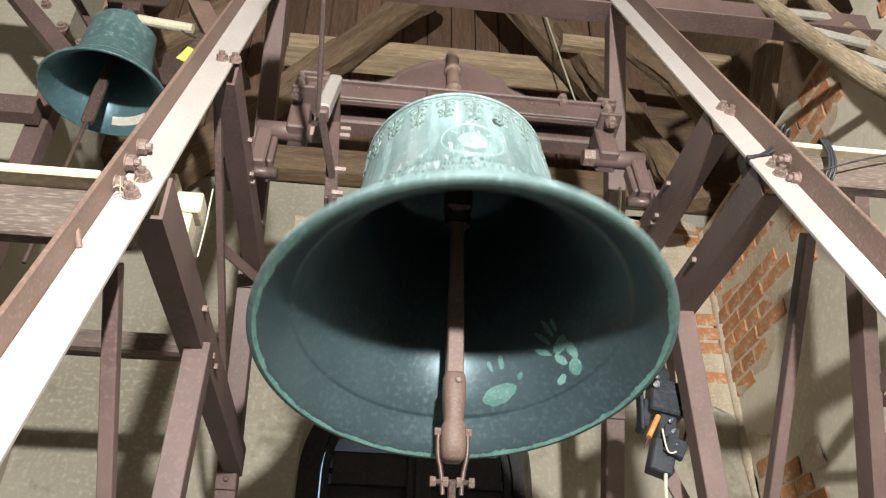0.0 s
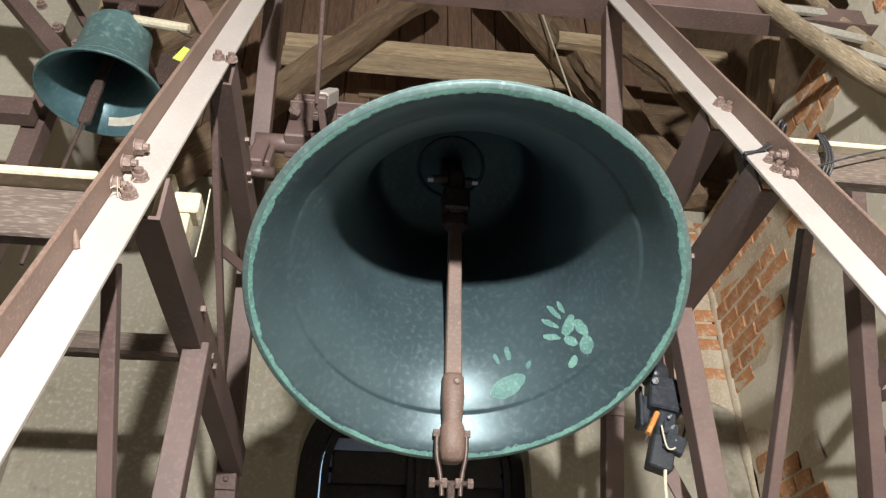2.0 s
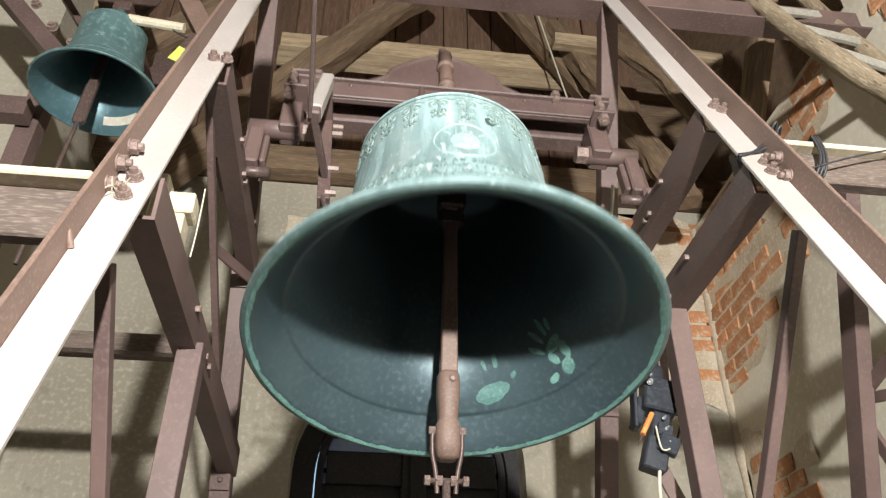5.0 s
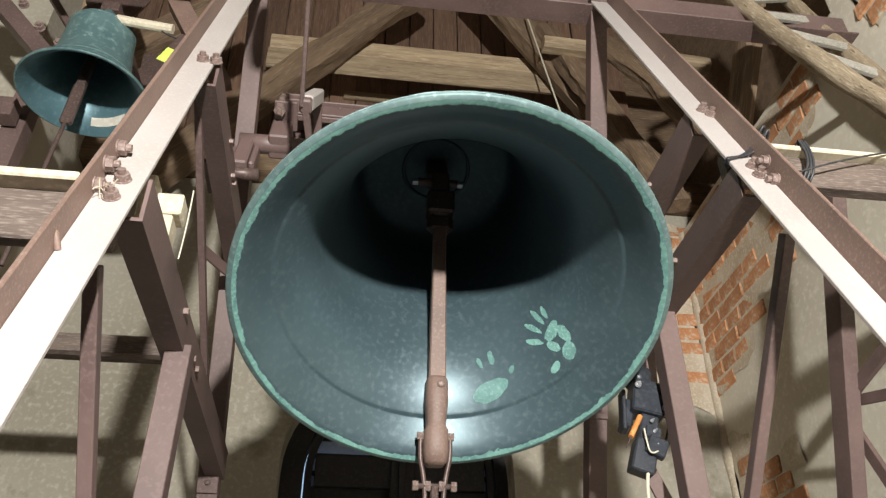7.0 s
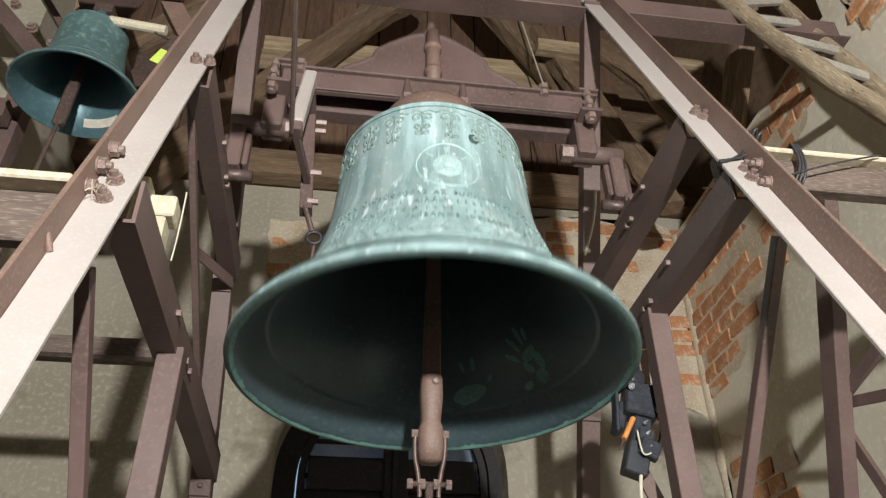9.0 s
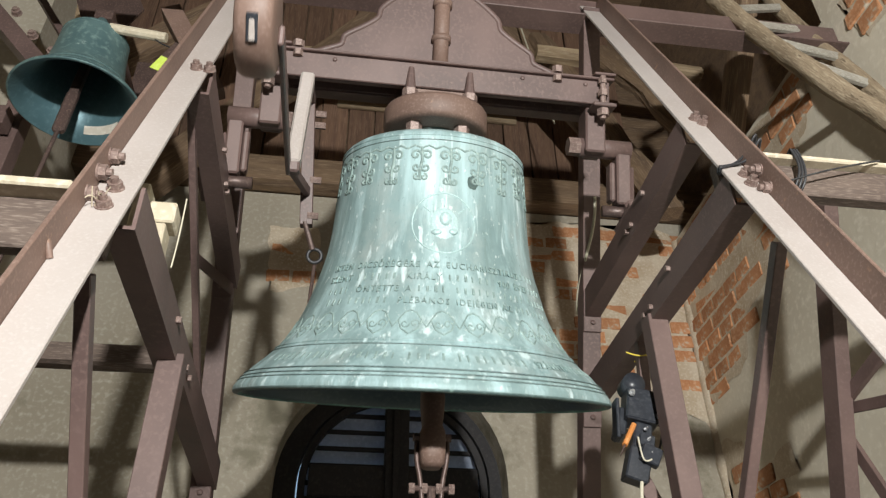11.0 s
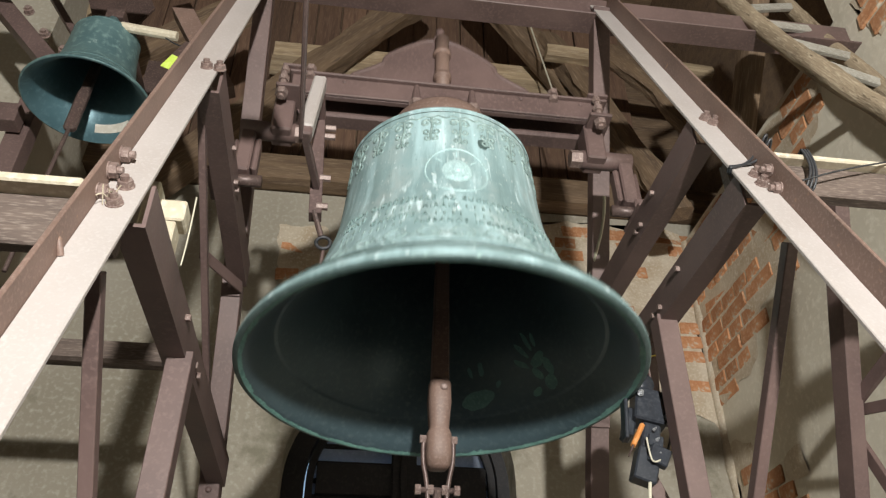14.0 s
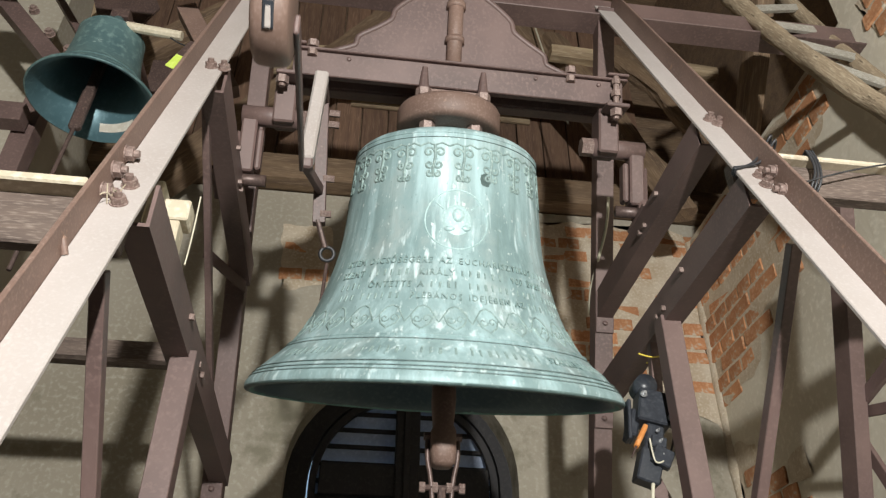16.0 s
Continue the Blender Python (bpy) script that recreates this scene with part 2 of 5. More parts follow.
def lathe(profile, seg=96, bm=None, wobble=0.0, closed=False, caps=True):
    """Turn (radius, z) pairs round z."""
    bm = bm or bmesh.new()
    rings = []
    for r, z in profile:
        ring = []
        for i in range(seg):
            an = 2 * math.pi * i / seg
            k = 1 + wobble * noise.noise((3 * math.cos(an), 3 * math.sin(an), 9 * z))
            ring.append(bm.verts.new((r * k * math.cos(an), r * k * math.sin(an), z)))
        rings.append(ring)
    pairs = list(zip(rings, rings[1:] + ([rings[0]] if closed else [])))
    for a, b in (pairs if closed else pairs[: len(rings) - 1]):
        for i in range(seg):
            bm.faces.new((a[i], a[(i + 1) % seg], b[(i + 1) % seg], b[i]))
    if not closed and caps:
        bm.faces.new(rings[0])
        bm.faces.new(rings[-1])
    return bm


def rod(p0, p1, r, seg=12, bm=None, r1=None):
    bm = bm or bmesh.new()
    p0, p1 = Vector(p0), Vector(p1)
    q = (p1 - p0).to_track_quat("Z", "Y").to_matrix()
    ends = []
    for p, rad in ((p0, r), (p1, r1 or r)):
        ends.append([bm.verts.new(p + q @ Vector((rad * math.cos(2 * math.pi * i / seg), rad * math.sin(2 * math.pi * i / seg), 0))) for i in range(seg)])
    a, b = ends
    bm.faces.new(a[::-1]), bm.faces.new(b)
    for i in range(seg):
        bm.faces.new((a[i], a[(i + 1) % seg], b[(i + 1) % seg], b[i]))
    return bm


def hexbolt(at, way, size=0.018, tall=0.016, bm=None):
    """Hex head on a washer with a stub of thread."""
    bm = bm or bmesh.new()
    at, way = Vector(at), Vector(way).normalized()
    rod(at, at + way * 0.003, size * 1.12, 16, bm)
    rod(at + way * 0.003, at + way * tall, size, 6, bm)
    rod(at + way * tall, at + way * (tall + 0.010), size * 0.55, 10, bm)
    return bm


def cord(name, pts, r, mat, parent=None, label=""):
    cu = bpy.data.curves.new(name, "CURVE")
    cu.dimensions, cu.bevel_depth, cu.bevel_resolution = "3D", r, 2
    s = cu.splines.new("NURBS")
    s.points.add(len(pts) - 1)
    for p, q in zip(s.points, pts):
        p.co = (*q, 1)
    s.use_endpoint_u, s.order_u = True, 3
    tmp = bpy.data.objects.new(name, cu)
    me = bpy.data.meshes.new_from_object(tmp)
    bpy.data.objects.remove(tmp)
    me.name = name
    me.materials.append(mat)
    ob = new(name, me)
    if parent:
        ob.parent = parent
    return tagged(ob, label)


# ---------------------------------------------------------------- structure
def wall_with_arch(name, y0, y1, x0, x1, z0, z1, cx, half, spring, mat):
    """Upright wall across y with one round-headed opening from the floor of the opening up."""
    bm = bmesh.new()
    n = 24
    sill = spring - 0.9
    arc = [(cx + half * math.cos(math.pi * i / n), spring + half * math.sin(math.pi * i / n)) for i in range(n + 1)]
    inner = [(cx + half, sill)] + arc + [(cx - half, sill)]
    outer = []
    for x, z in inner:
        dx, dz = x - cx, z - spring
        k = min([abs((x1 - cx) / dx) if dx > 1e-6 else 1e9, abs((x0 - cx) / dx) if dx < -1e-6 else 1e9, (z1 - spring) / dz if dz > 1e-6 else 1e9, (z0 - spring) / dz if dz < -1e-6 else 1e9])
        outer.append((cx + dx * k, spring + dz * k))
    rows = []
    for y in (y0, y1):
        rows.append(([bm.verts.new((x, y, z)) for x, z in inner], [bm.verts.new((x, y, z)) for x, z in outer]))
    m = len(inner)
    for (i_, o_) in rows:
        for k in range(m):
            bm.faces.new((i_[k], i_[(k + 1) % m], o_[(k + 1) % m], o_[k]))
    for k in range(m):
        bm.faces.new((rows[0][0][k], rows[0][0][(k + 1) % m], rows[1][0][(k + 1) % m], rows[1][0][k]))
    corners = [(x0, z0), (x1, z0), (x1, z1), (x0, z1)]
    for (xa, za), (xb, zb) in zip(corners, corners[1:] + corners[:1]):
        f = [(xa, y0, za), (xb, y0, zb), (xb, y1, zb), (xa, y1, za)]
        bm.faces.new([bm.verts.new(p) for p in f])
    # corner wedges between the fan and the rectangle
    for y in (y0, y1):
        for k in range(m):
            (xa, za), (xb, zb) = outer[k], outer[(k + 1) % m]
            if abs(xa - xb) > 1e-4 and abs(za - zb) > 1e-4:
                cxn = x1 if max(xa, xb) > x1 - 1e-3 else x0
                czn = z1 if max(za, zb) > z1 - 1e-3 else z0
                bm.faces.new([bm.verts.new((xa, y, za)), bm.verts.new((xb, y, zb)), bm.verts.new((cxn, y, czn))])
    bmesh.ops.remove_doubles(bm, verts=bm.verts, dist=1e-5)
    return tagged(part(name, bm, mat), kind="structure")


XL, XR, YB, YF, TOP = -2.6, 1.84, 1.9, -4.8, 7.4
floor = tagged(part("floor", block(XL - 0.4, XR + 0.4, YF - 0.4, YB + 0.4, -0.2, 0.0, 0), FLOORBOARD), "unseen timber floor of the bell chamber, grey set for bounce light", kind="structure")
wall_back = wall_with_arch("wall_back", YB, YB + 0.4, XL - 0.4, XR + 0.4, 0.0, 4.55, 0.04, 0.60, 2.79, PLASTER)
tagged(wall_back, "stained lime plaster wall with an arched louvred opening")
bm = block(XR, XR + 0.4, YF - 0.4, 0.10, 0.0, TOP, 0)
block(XR, XR + 0.4, 0.10, YB + 0.03, 0.0, 4.40, 0, bm)
bmesh.ops.remove_doubles(bm, verts=bm.verts, dist=1e-5)
wall_side = tagged(part("wall_upper_side", block(XR + 0.395, XR + 0.5, 0.10, YB + 0.52, 4.2, TOP, 0), WOOD), "dark boarding beside the roof", kind="structure")
wall_right = tagged(part("wall_right", bm, LITPLASTER), "patchy plaster wall with bare orange brick", kind="structure")
wall_left = tagged(part("wall_left", block(XL - 0.4, XL, YF - 0.4, YB - 0.004, 0.0, TOP, 0), PLASTER), "stained lime plaster side wall", kind="structure")
# Out of view behind the lamp; dark boards added to cut bounce light.
wall_front = tagged(part("wall_front", block(XL, XR, YF - 0.4, YF, 0.0, TOP, 0), DARKPLANK), "unseen dark wall that keeps bounce light down", kind="structure")
wall_pier = tagged(part("wall_pier", block(XL + 0.004, -1.93, 0.95, YB - 0.004, 0.0, TOP - 0.004, 0), PLASTER), "stained plaster pier behind the small bell", kind="structure")
ceiling = tagged(part("ceiling", block(XL - 0.4, XR + 0.4, YF - 0.4, YB + 2.2, TOP, TOP + 0.15, 0), WOOD), "dark roof boarding above the bells", kind="structure")
gable = tagged(part("wall_upper", block(XL - 0.4, XR + 0.4, YB + 0.45, YB + 0.6, 4.4, TOP, 0), WOOD), "brown boarded upper wall under the roof", kind="structure")


# ---------------------------------------------------------------- steel bell frame
APEX = (0.02, 4.17)
NEAR = (-0.89, 2.17)
FAR = (0.76, 2.32)


def along(a, b, z):
    """The y at height z on the line through (y, z) points a and b."""
    return a[0] + (b[0] - a[0]) * (z - a[1]) / (b[1] - a[1])


def slant(bm, shape, p0, p1, bevel=0.002):
    """Sweep a shape with u along x and v backward, square to the bar."""
    p0, p1 = Vector(p0), Vector(p1)
    u = Vector((1, 0, 0))
    w = (p1 - p0).normalized().cross(u)
    if w.y < 0:
        w = -w
    a = [bm.verts.new(p0 + u * x + w * y) for x, y in shape]
    b = [bm.verts.new(p1 + u * x + w * y) for x, y in shape]
    n = len(shape)
    faces = [bm.faces.new(a[::-1]), bm.faces.new(b)]
    for i in range(n):
        faces.append(bm.faces.new((a[i], a[(i + 1) % n], b[(i + 1) % n], b[i])))
    bmesh.ops.bevel(bm, geom=list({e for f in faces for e in f.edges}), offset=bevel, segments=1, affect="EDGES")
    return bm


def near_leg_point(x, z, out=0.0):
    """A point on the front of the near leg's broad flange."""
    d = Vector((0, NEAR[0] - APEX[0], NEAR[1] - APEX[1])).normalized()
    front = Vector((0, d.z, -d.y))
    return Vector((x, along(APEX, NEAR, z), z)) + front * out, front


def bell_frame(s, inner, wide, deep, rail_x, rail1, rail2, thin, post, label):
    ob = thing("bell_frame", (0, 0, 0), label, "bell frame", "side frames of the bell")
    shape = [(0, 0), (wide * s, 0), (wide * s, -0.010), (0, -0.010)]
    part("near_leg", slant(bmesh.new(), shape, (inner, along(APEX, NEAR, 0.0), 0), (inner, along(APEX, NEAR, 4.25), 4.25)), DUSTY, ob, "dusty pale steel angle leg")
    shape = [((wide + 0.0005) * s, 0), ((wide + 0.01) * s, 0), ((wide + 0.01) * s, -deep), ((wide + 0.0005) * s, -deep)]
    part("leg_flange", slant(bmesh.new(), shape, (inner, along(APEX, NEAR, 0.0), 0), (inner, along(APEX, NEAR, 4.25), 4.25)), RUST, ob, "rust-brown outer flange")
    shape = [(0, 0), (0.07 * s, 0), (0.07 * s, 0.009), (0.009 * s, 0.009), (0.009 * s, 0.07), (0, 0.07)]
    part("far_leg", slant(bmesh.new(), shape, (inner, along(APEX, FAR, 0.0), 0), (inner, along(APEX, FAR, 4.2), 4.2)), STEEL, ob)
    for z, tall in ((rail1, 0.10), (rail2, 0.10)):
        y0, y1 = along(APEX, NEAR, z) + 0.012, along(APEX, FAR, z) + 0.05
        bm = bmesh.new()
        x = rail_x
        pts = [(0, 0), (0.06, 0), (0.06, 0.008), (0.008, 0.008), (0.008, tall), (0, tall)]
        a = [bm.verts.new((x + u * s, y0, z - tall / 2 + w)) for u, w in pts]
        b = [bm.verts.new((x + u * s, y1, z - tall / 2 + w)) for u, w in pts]
        bm.faces.new(a), bm.faces.new(b)
        for i in range(6):
            bm.faces.new((a[i], a[(i + 1) % 6], b[(i + 1) % 6], b[i]))
        rail = part("rail", bm, STEEL, ob)
        for k in (0.30, 0.42, 0.46):
            part("bolt", rod((x - 0.012 * s, y0 + (y1 - y0) * k, z + 0.018 * (1 if k < 0.4 else -1)), (x + 0.02 * s, y0 + (y1 - y0) * k, z + 0.018 * (1 if k < 0.4 else -1)), 0.009, 6), BOLT, rail)
        # gusset where the rail meets the far leg, with two rivets
        yf = along(APEX, FAR, z)
        bm = bmesh.new()
        slant(bm, rect(0.07, 0.008, 0.035 * s, -0.006), (inner, along(APEX, FAR, z - 0.10), z - 0.10), (inner, along(APEX, FAR, z + 0.05), z + 0.05))
        g = part("gusset", bm, STEEL, ob)
        for dz in (-0.02, -0.07):
            part("rivet", lathe_at((inner + 0.035 * s, along(APEX, FAR, z + dz) - 0.012, z + dz), 0.011), STEEL, g)
    bm = bmesh.new()
    part("post", bar((post[0], post[1], 0.0), (post[0], post[1], rail2 - 0.03), 0.062, 0.06, (1, 0, 0)), STEEL, ob)
    z0 = thin[0]
    y0 = along(APEX, NEAR, z0) + 0.05
    part("brace", bar((thin[1], y0, z0), (thin[1], y0 + 1.4, z0 - 1.62), 0.027, 0.03, (1, 0, 0)), STEEL, ob)
    return ob


def lathe_at(at, r, way=(0, -1, 0.35)):
    """A low domed rivet head."""
    bm = lathe([(r, 0), (r * 0.95, r * 0.3), (r * 0.6, r * 0.6), (r * 0.2, r * 0.7)], 10)
    q = Vector(way).to_track_quat("Z", "Y").to_matrix().to_4x4()
    bmesh.ops.transform(bm, matrix=Matrix.Translation(at) @ q, verts=bm.verts)
    return bm


frame_l = bell_frame(-1, -0.672, 0.075, 0.062, -0.658, 3.06, 2.40, (2.22, -0.705), (-0.672, -0.20), "red-brown steel side frame with a dusty sloping front leg")
frame_r = bell_frame(1, 0.65, 0.072, 0.072, 0.654, 3.02, 2.69, (2.50, 0.705), (0.675, -0.05), "red-brown steel side frame with wire tied round its leg")
tie = thing("cross_beam", (0, 0, 0), "purple-brown steel beam across the frame tops", "steel beam")
part("web", block(-2.4, 1.84, 0.05, 0.06, 4.15, 4.30), STEEL, tie)
part("flange", block(-2.4, 1.84, 0.0, 0.11, 4.14, 4.149), STEEL, tie)

# ---------------------------------------------------------------- the swinging bell
AXIS_Z = 3.1
bell = thing("church_bell", (0, 0, AXIS_Z), "green patinated bronze bell hung from a red-brown steel yoke", "bell")
LIP = 0.662
OUTER = [(0.06, 0.172), (0.10, 0.166), (0.19, 0.153), (0.262, 0.134), (0.288, 0.119), (0.296, 0.107), (0.299, 0.092), (0.302, 0.04), (0.307, -0.02), (0.314, -0.10), (0.323, -0.19), (0.337, -0.26), (0.355, -0.32), (0.378, -0.39), (0.405, -0.45), (0.438, -0.505), (0.478, -0.55), (0.52, -0.588), (0.552, -0.62), (0.572, -0.648), (0.575, -LIP)]
INSIDE = [(0.545, -LIP - 0.002), (0.522, -0.642), (0.480, -0.588), (0.473, -0.580), (0.467, -0.577), (0.459, -0.570), (0.425, -0.53), (0.385, -0.47), (0.352, -0.40), (0.330, -0.33), (0.308, -0.25), (0.292, -0.15), (0.282, -0.05), (0.274, 0.04), (0.262, 0.09), (0.235, 0.12), (0.15, 0.145), (0.05, 0.155), (0.001, 0.156)]


def smooth_profile(pts, n=4):
    """Catmull-Rom through the profile points."""
    out = []
    P = [pts[0]] + pts + [pts[-1]]
    for i in range(1, len(P) - 2):
        for k in range(n):
            t = k / n
            q = []
            for c in (0, 1):
                a, b, d, e = P[i - 1][c], P[i][c], P[i + 1][c], P[i + 2][c]
                q.append(0.5 * (2 * b + (d - a) * t + (2 * a - 5 * b + 4 * d - e) * t * t + (3 * b - a - 3 * d + e) * t ** 3))
            out.append(tuple(q))
    return out + [pts[-1]]


RADII = smooth_profile(OUTER)
INRADII = smooth_profile(INSIDE)


def radius_at(z, table=RADII):
    zs, rs = zip(*sorted((b, a) for a, b in table))
    return float(np.interp(z, zs, rs))


def on_bell(phi, z, out=0.0):
    r = radius_at(z) + out
    return Vector((r * math.sin(phi), -r * math.cos(phi), z))


part("body", lathe(RADII, 160, caps=False), BRONZE, bell, "pale green streaked patina", True)
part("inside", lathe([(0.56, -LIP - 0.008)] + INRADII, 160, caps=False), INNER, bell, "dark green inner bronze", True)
part("rim", lathe([(0.575, -LIP), (0.5745, -LIP - 0.004), (0.571, -LIP - 0.007), (0.56, -LIP - 0.008)], 160, caps=False), RIM, bell, "dull teal lip", True)
part("neck", lathe([(0.10, 0.16), (0.078, 0.17), (0.070, 0.19), (0.070, 0.25)], 32), BRONZE, bell, "", True)

# bright uneven verdigris along the inner lip
bm = bmesh.new()
seg = 900
outer_ring, middle_ring, inner_ring = [], [], []
for i in range(seg):
    an = 2 * math.pi * i / seg
    k = 0.8 * noise.noise((7 * math.cos(an), 7 * math.sin(an), 2.0)) + 0.7 * noise.noise((31 * math.cos(an), 31 * math.sin(an), 5.0)) + 0.6 * noise.noise((83 * math.cos(an), 83 * math.sin(an), 8.0))
    r = min(0.5555, 0.5475 - 0.0060 * k)
    z = float(np.interp(r, [0.522, 0.545, 0.56], [-0.642, -LIP - 0.002, -LIP - 0.008])) - 0.0012
    outer_ring.append(bm.verts.new((0.5595 * math.cos(an), 0.5595 * math.sin(an), -LIP - 0.0088)))
    inner_ring.append(bm.verts.new((r * math.cos(an), r * math.sin(an), z)))
    middle_ring.append(bm.verts.new((0.5558 * math.cos(an), 0.5558 * math.sin(an), -LIP - 0.0078)))
for i in range(seg):
    for a, b in ((outer_ring, middle_ring), (middle_ring, inner_ring)):
        bm.faces.new((a[i], a[(i + 1) % seg], b[(i + 1) % seg], b[i]))
part("lip_verdigris", bm, VERDIGRIS, bell, "bright green crust along the lip", True)


def inner_patch(name, phi, z, blobs, label, mat=VERDIGRIS, grow=1.25):
    """A crust of verdigris on the inner wall; blobs are (along, up, half length, half width, turn)."""
    bm = bmesh.new()
    for blob in blobs:
        dx, dz, a, b = (grow * q for q in blob[:4])
        turn = blob[4]
        ring = []
        for i in range(22):
            an = 2 * math.pi * i / 22
            k = 1 + 0.22 * noise.noise((dx * 90 + math.cos(an) * 1.6, dz * 90 + math.sin(an) * 1.6, 1))
            x, y = a * k * math.cos(an), b * k * math.sin(an)
            u, w = x * math.cos(turn) - y * math.sin(turn) + dx, x * math.sin(turn) + y * math.cos(turn) + dz
            zz = z + w
            r = radius_at(zz, INRADII) - 0.0012
            p = phi + u / r
            ring.append(bm.verts.new((r * math.sin(p), r * math.cos(p), zz)))
        bm.faces.new(ring)
    return part(name, bm, mat, bell, label)


# stains on the far inner wall: u runs to the right as seen from the mouth
inner_patch("verdigris_stain", 0.965, -0.485, [(0.022, 0.004, 0.026, 0.013, 0.35), (0.044, -0.018, 0.013, 0.021, 0.2), (0.030, -0.048, 0.020, 0.015, 0.3), (0.004, -0.022, 0.010, 0.017, 0.7), (-0.022, -0.055, 0.016, 0.007, 0.2), (-0.030, 0.010, 0.022, 0.007, 2.5), (-0.016, 0.038, 0.025, 0.0065, 2.15), (0.008, 0.054, 0.026, 0.0065, 1.85), (0.030, 0.050, 0.017, 0.0065, 1.6)], "bright green blotchy stain")
FAINT = material("faint_verdigris", (0.13, 0.27, 0.245), (0.10, 0.21, 0.20), (0.17, 0.32, 0.29), 0.5, 0.1, 30, 120, 0.1, 0.001)
inner_patch("verdigris_stain", 0.42, -0.515, [(0.0, -0.020, 0.050, 0.022, 0.2), (0.022, 0.055, 0.020, 0.008, 1.6), (-0.012, 0.05, 0.016, 0.006, 1.8), (0.07, 0.01, 0.010, 0.007, 0.6)], "faint green blotchy stain", FAINT, 1.1)

# mouldings
for z, t in ((0.102, 0.003), (0.086, 0.002), (-0.533, 0.0035), (-0.545, 0.0022), (-0.612, 0.0028), (-0.624, 0.0026), (-0.634, 0.0022)):
    r = radius_at(z)
    ring = [(r - 0.003, z + t), (r + t * 0.9, z + t * 0.5), (r + t * 0.9, z - t * 0.5), (r - 0.003, z - t)]
    part("moulding", lathe(ring, 160, closed=True), DARKSPOT if t < 0.0024 or z < -0.5 and t < 0.003 else BRONZE, bell, "", True)


def relief(bm, path, thick):
    """A half-round raised line along (phi, z) points on the bell's outside."""
    prev = None
    for k, (phi, z) in enumerate(path):
        a = path[max(k - 1, 0)]
        b = path[min(k + 1, len(path) - 1)]
        r = radius_at(z)
        d = Vector(((b[0] - a[0]) * r, b[1] - a[1]))
        d = d.normalized() if d.length else Vector((1, 0))
        nrm = Vector((-d.y, d.x))
        ring = []
        for off, lift in ((-1, -0.001), (-0.55, 0.75 * thick), (0.55, 0.75 * thick), (1, -0.001)):
            ring.append(bm.verts.new(on_bell(phi + nrm.x * off * thick / r, z + nrm.y * off * thick, lift)))
        if prev:
            for j in range(3):
                bm.faces.new((prev[j], prev[j + 1], ring[j + 1], ring[j]))
        prev = ring


def curl(bm, phi, z, size, turns, start, hand, thick):
    r = radius_at(z)
    n = 14
    path = []
    for k in range(n + 1):
        t = k / n
        an = start + hand * turns * 2 * math.pi * t
        rad = size * (1 - 0.8 * t)
        path.append((phi + rad * math.cos(an) / r, z + rad * math.sin(an)))
    relief(bm, path, thick)


bm = bmesh.new()
for i in range(22):
    phi = 2 * math.pi * i / 22 + 0.06
    tall = 0.0 if i % 2 else 0.012
    relief(bm, [(phi, 0.05 + 0.01), (phi + 0.01, 0.02), (phi - 0.008, -0.02), (phi, -0.045 - tall)], 0.0052)
    for h in (1, -1):
        curl(bm, phi + h * 0.055, 0.035, 0.017, 1.2, math.pi if h > 0 else 0, -h, 0.0044)
        curl(bm, phi + h * 0.045, -0.005, 0.014, 1.1, math.pi if h > 0 else 0, h, 0.0042)
        curl(bm, phi + h * 0.033, -0.036 - tall, 0.011, 1.1, 0.5 * math.pi, -h, 0.0040)
        relief(bm, [(phi, 0.058), (phi + h * 0.07, 0.066), (phi + h * 0.143, 0.056)], 0.0036)
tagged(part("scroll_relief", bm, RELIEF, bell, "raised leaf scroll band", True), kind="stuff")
bm = bmesh.new()
for i in range(30):
    phi = 2 * math.pi * i / 30
    for h in (1, -1):
        relief(bm, [(phi, -0.515), (phi + h * 0.05, -0.50), (phi + h * 0.075, -0.475), (phi + h * 0.04, -0.452), (phi, -0.445)], 0.0028)
        curl(bm, phi + h * 0.03, -0.485, 0.013, 1.0, 0, h, 0.0024)
        relief(bm, [(phi + h * 0.075, -0.475), (phi + h * 0.105, -0.495)], 0.0024)
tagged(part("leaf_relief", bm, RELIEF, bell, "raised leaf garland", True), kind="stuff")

# round medallion: rim, rays and a plain boss
mid_phi, mid_z = 0.012, -0.176
bm = bmesh.new()
r0 = radius_at(mid_z)
for rad, th in ((0.092, 0.0028),):
    relief(bm, [(mid_phi + rad * math.cos(2 * math.pi * k / 60) / r0, mid_z + rad * math.sin(2 * math.pi * k / 60)) for k in range(61)], th)
for k in range(3):
    an = math.pi / 2 + (k - 1) * 0.9
    relief(bm, [(mid_phi + q * math.cos(an) / r0, mid_z + q * math.sin(an)) for q in (0.052, 0.064, 0.078)], 0.0026)
for dx, dz, sx, sz, lift in ((0, -0.002, 0.046, 0.050, 0.004), (0.004, 0.012, 0.022, 0.026, 0.009), (-0.02, -0.03, 0.018, 0.010, 0.007), (0.026, -0.026, 0.016, 0.011, 0.007)):
    prev = None
    for ring_k, (f, l) in enumerate(((1, 0), (0.75, 0.7), (0.35, 1.0))):
        ring = [bm.verts.new(on_bell(mid_phi + (dx + sx * f * math.cos(2 * math.pi * j / 18)) / r0, mid_z + dz + sz * f * math.sin(2 * math.pi * j / 18), lift * l - (0.001 if not ring_k else 0))) for j in range(18)]
        if prev:
            for j in range(18):
                bm.faces.new((prev[j], prev[(j + 1) % 18], ring[(j + 1) % 18], ring[j]))
        prev = ring
    bm.faces.new(prev)
part("medallion", bm, MEDAL, bell, "round relief medallion in pale patina", True)
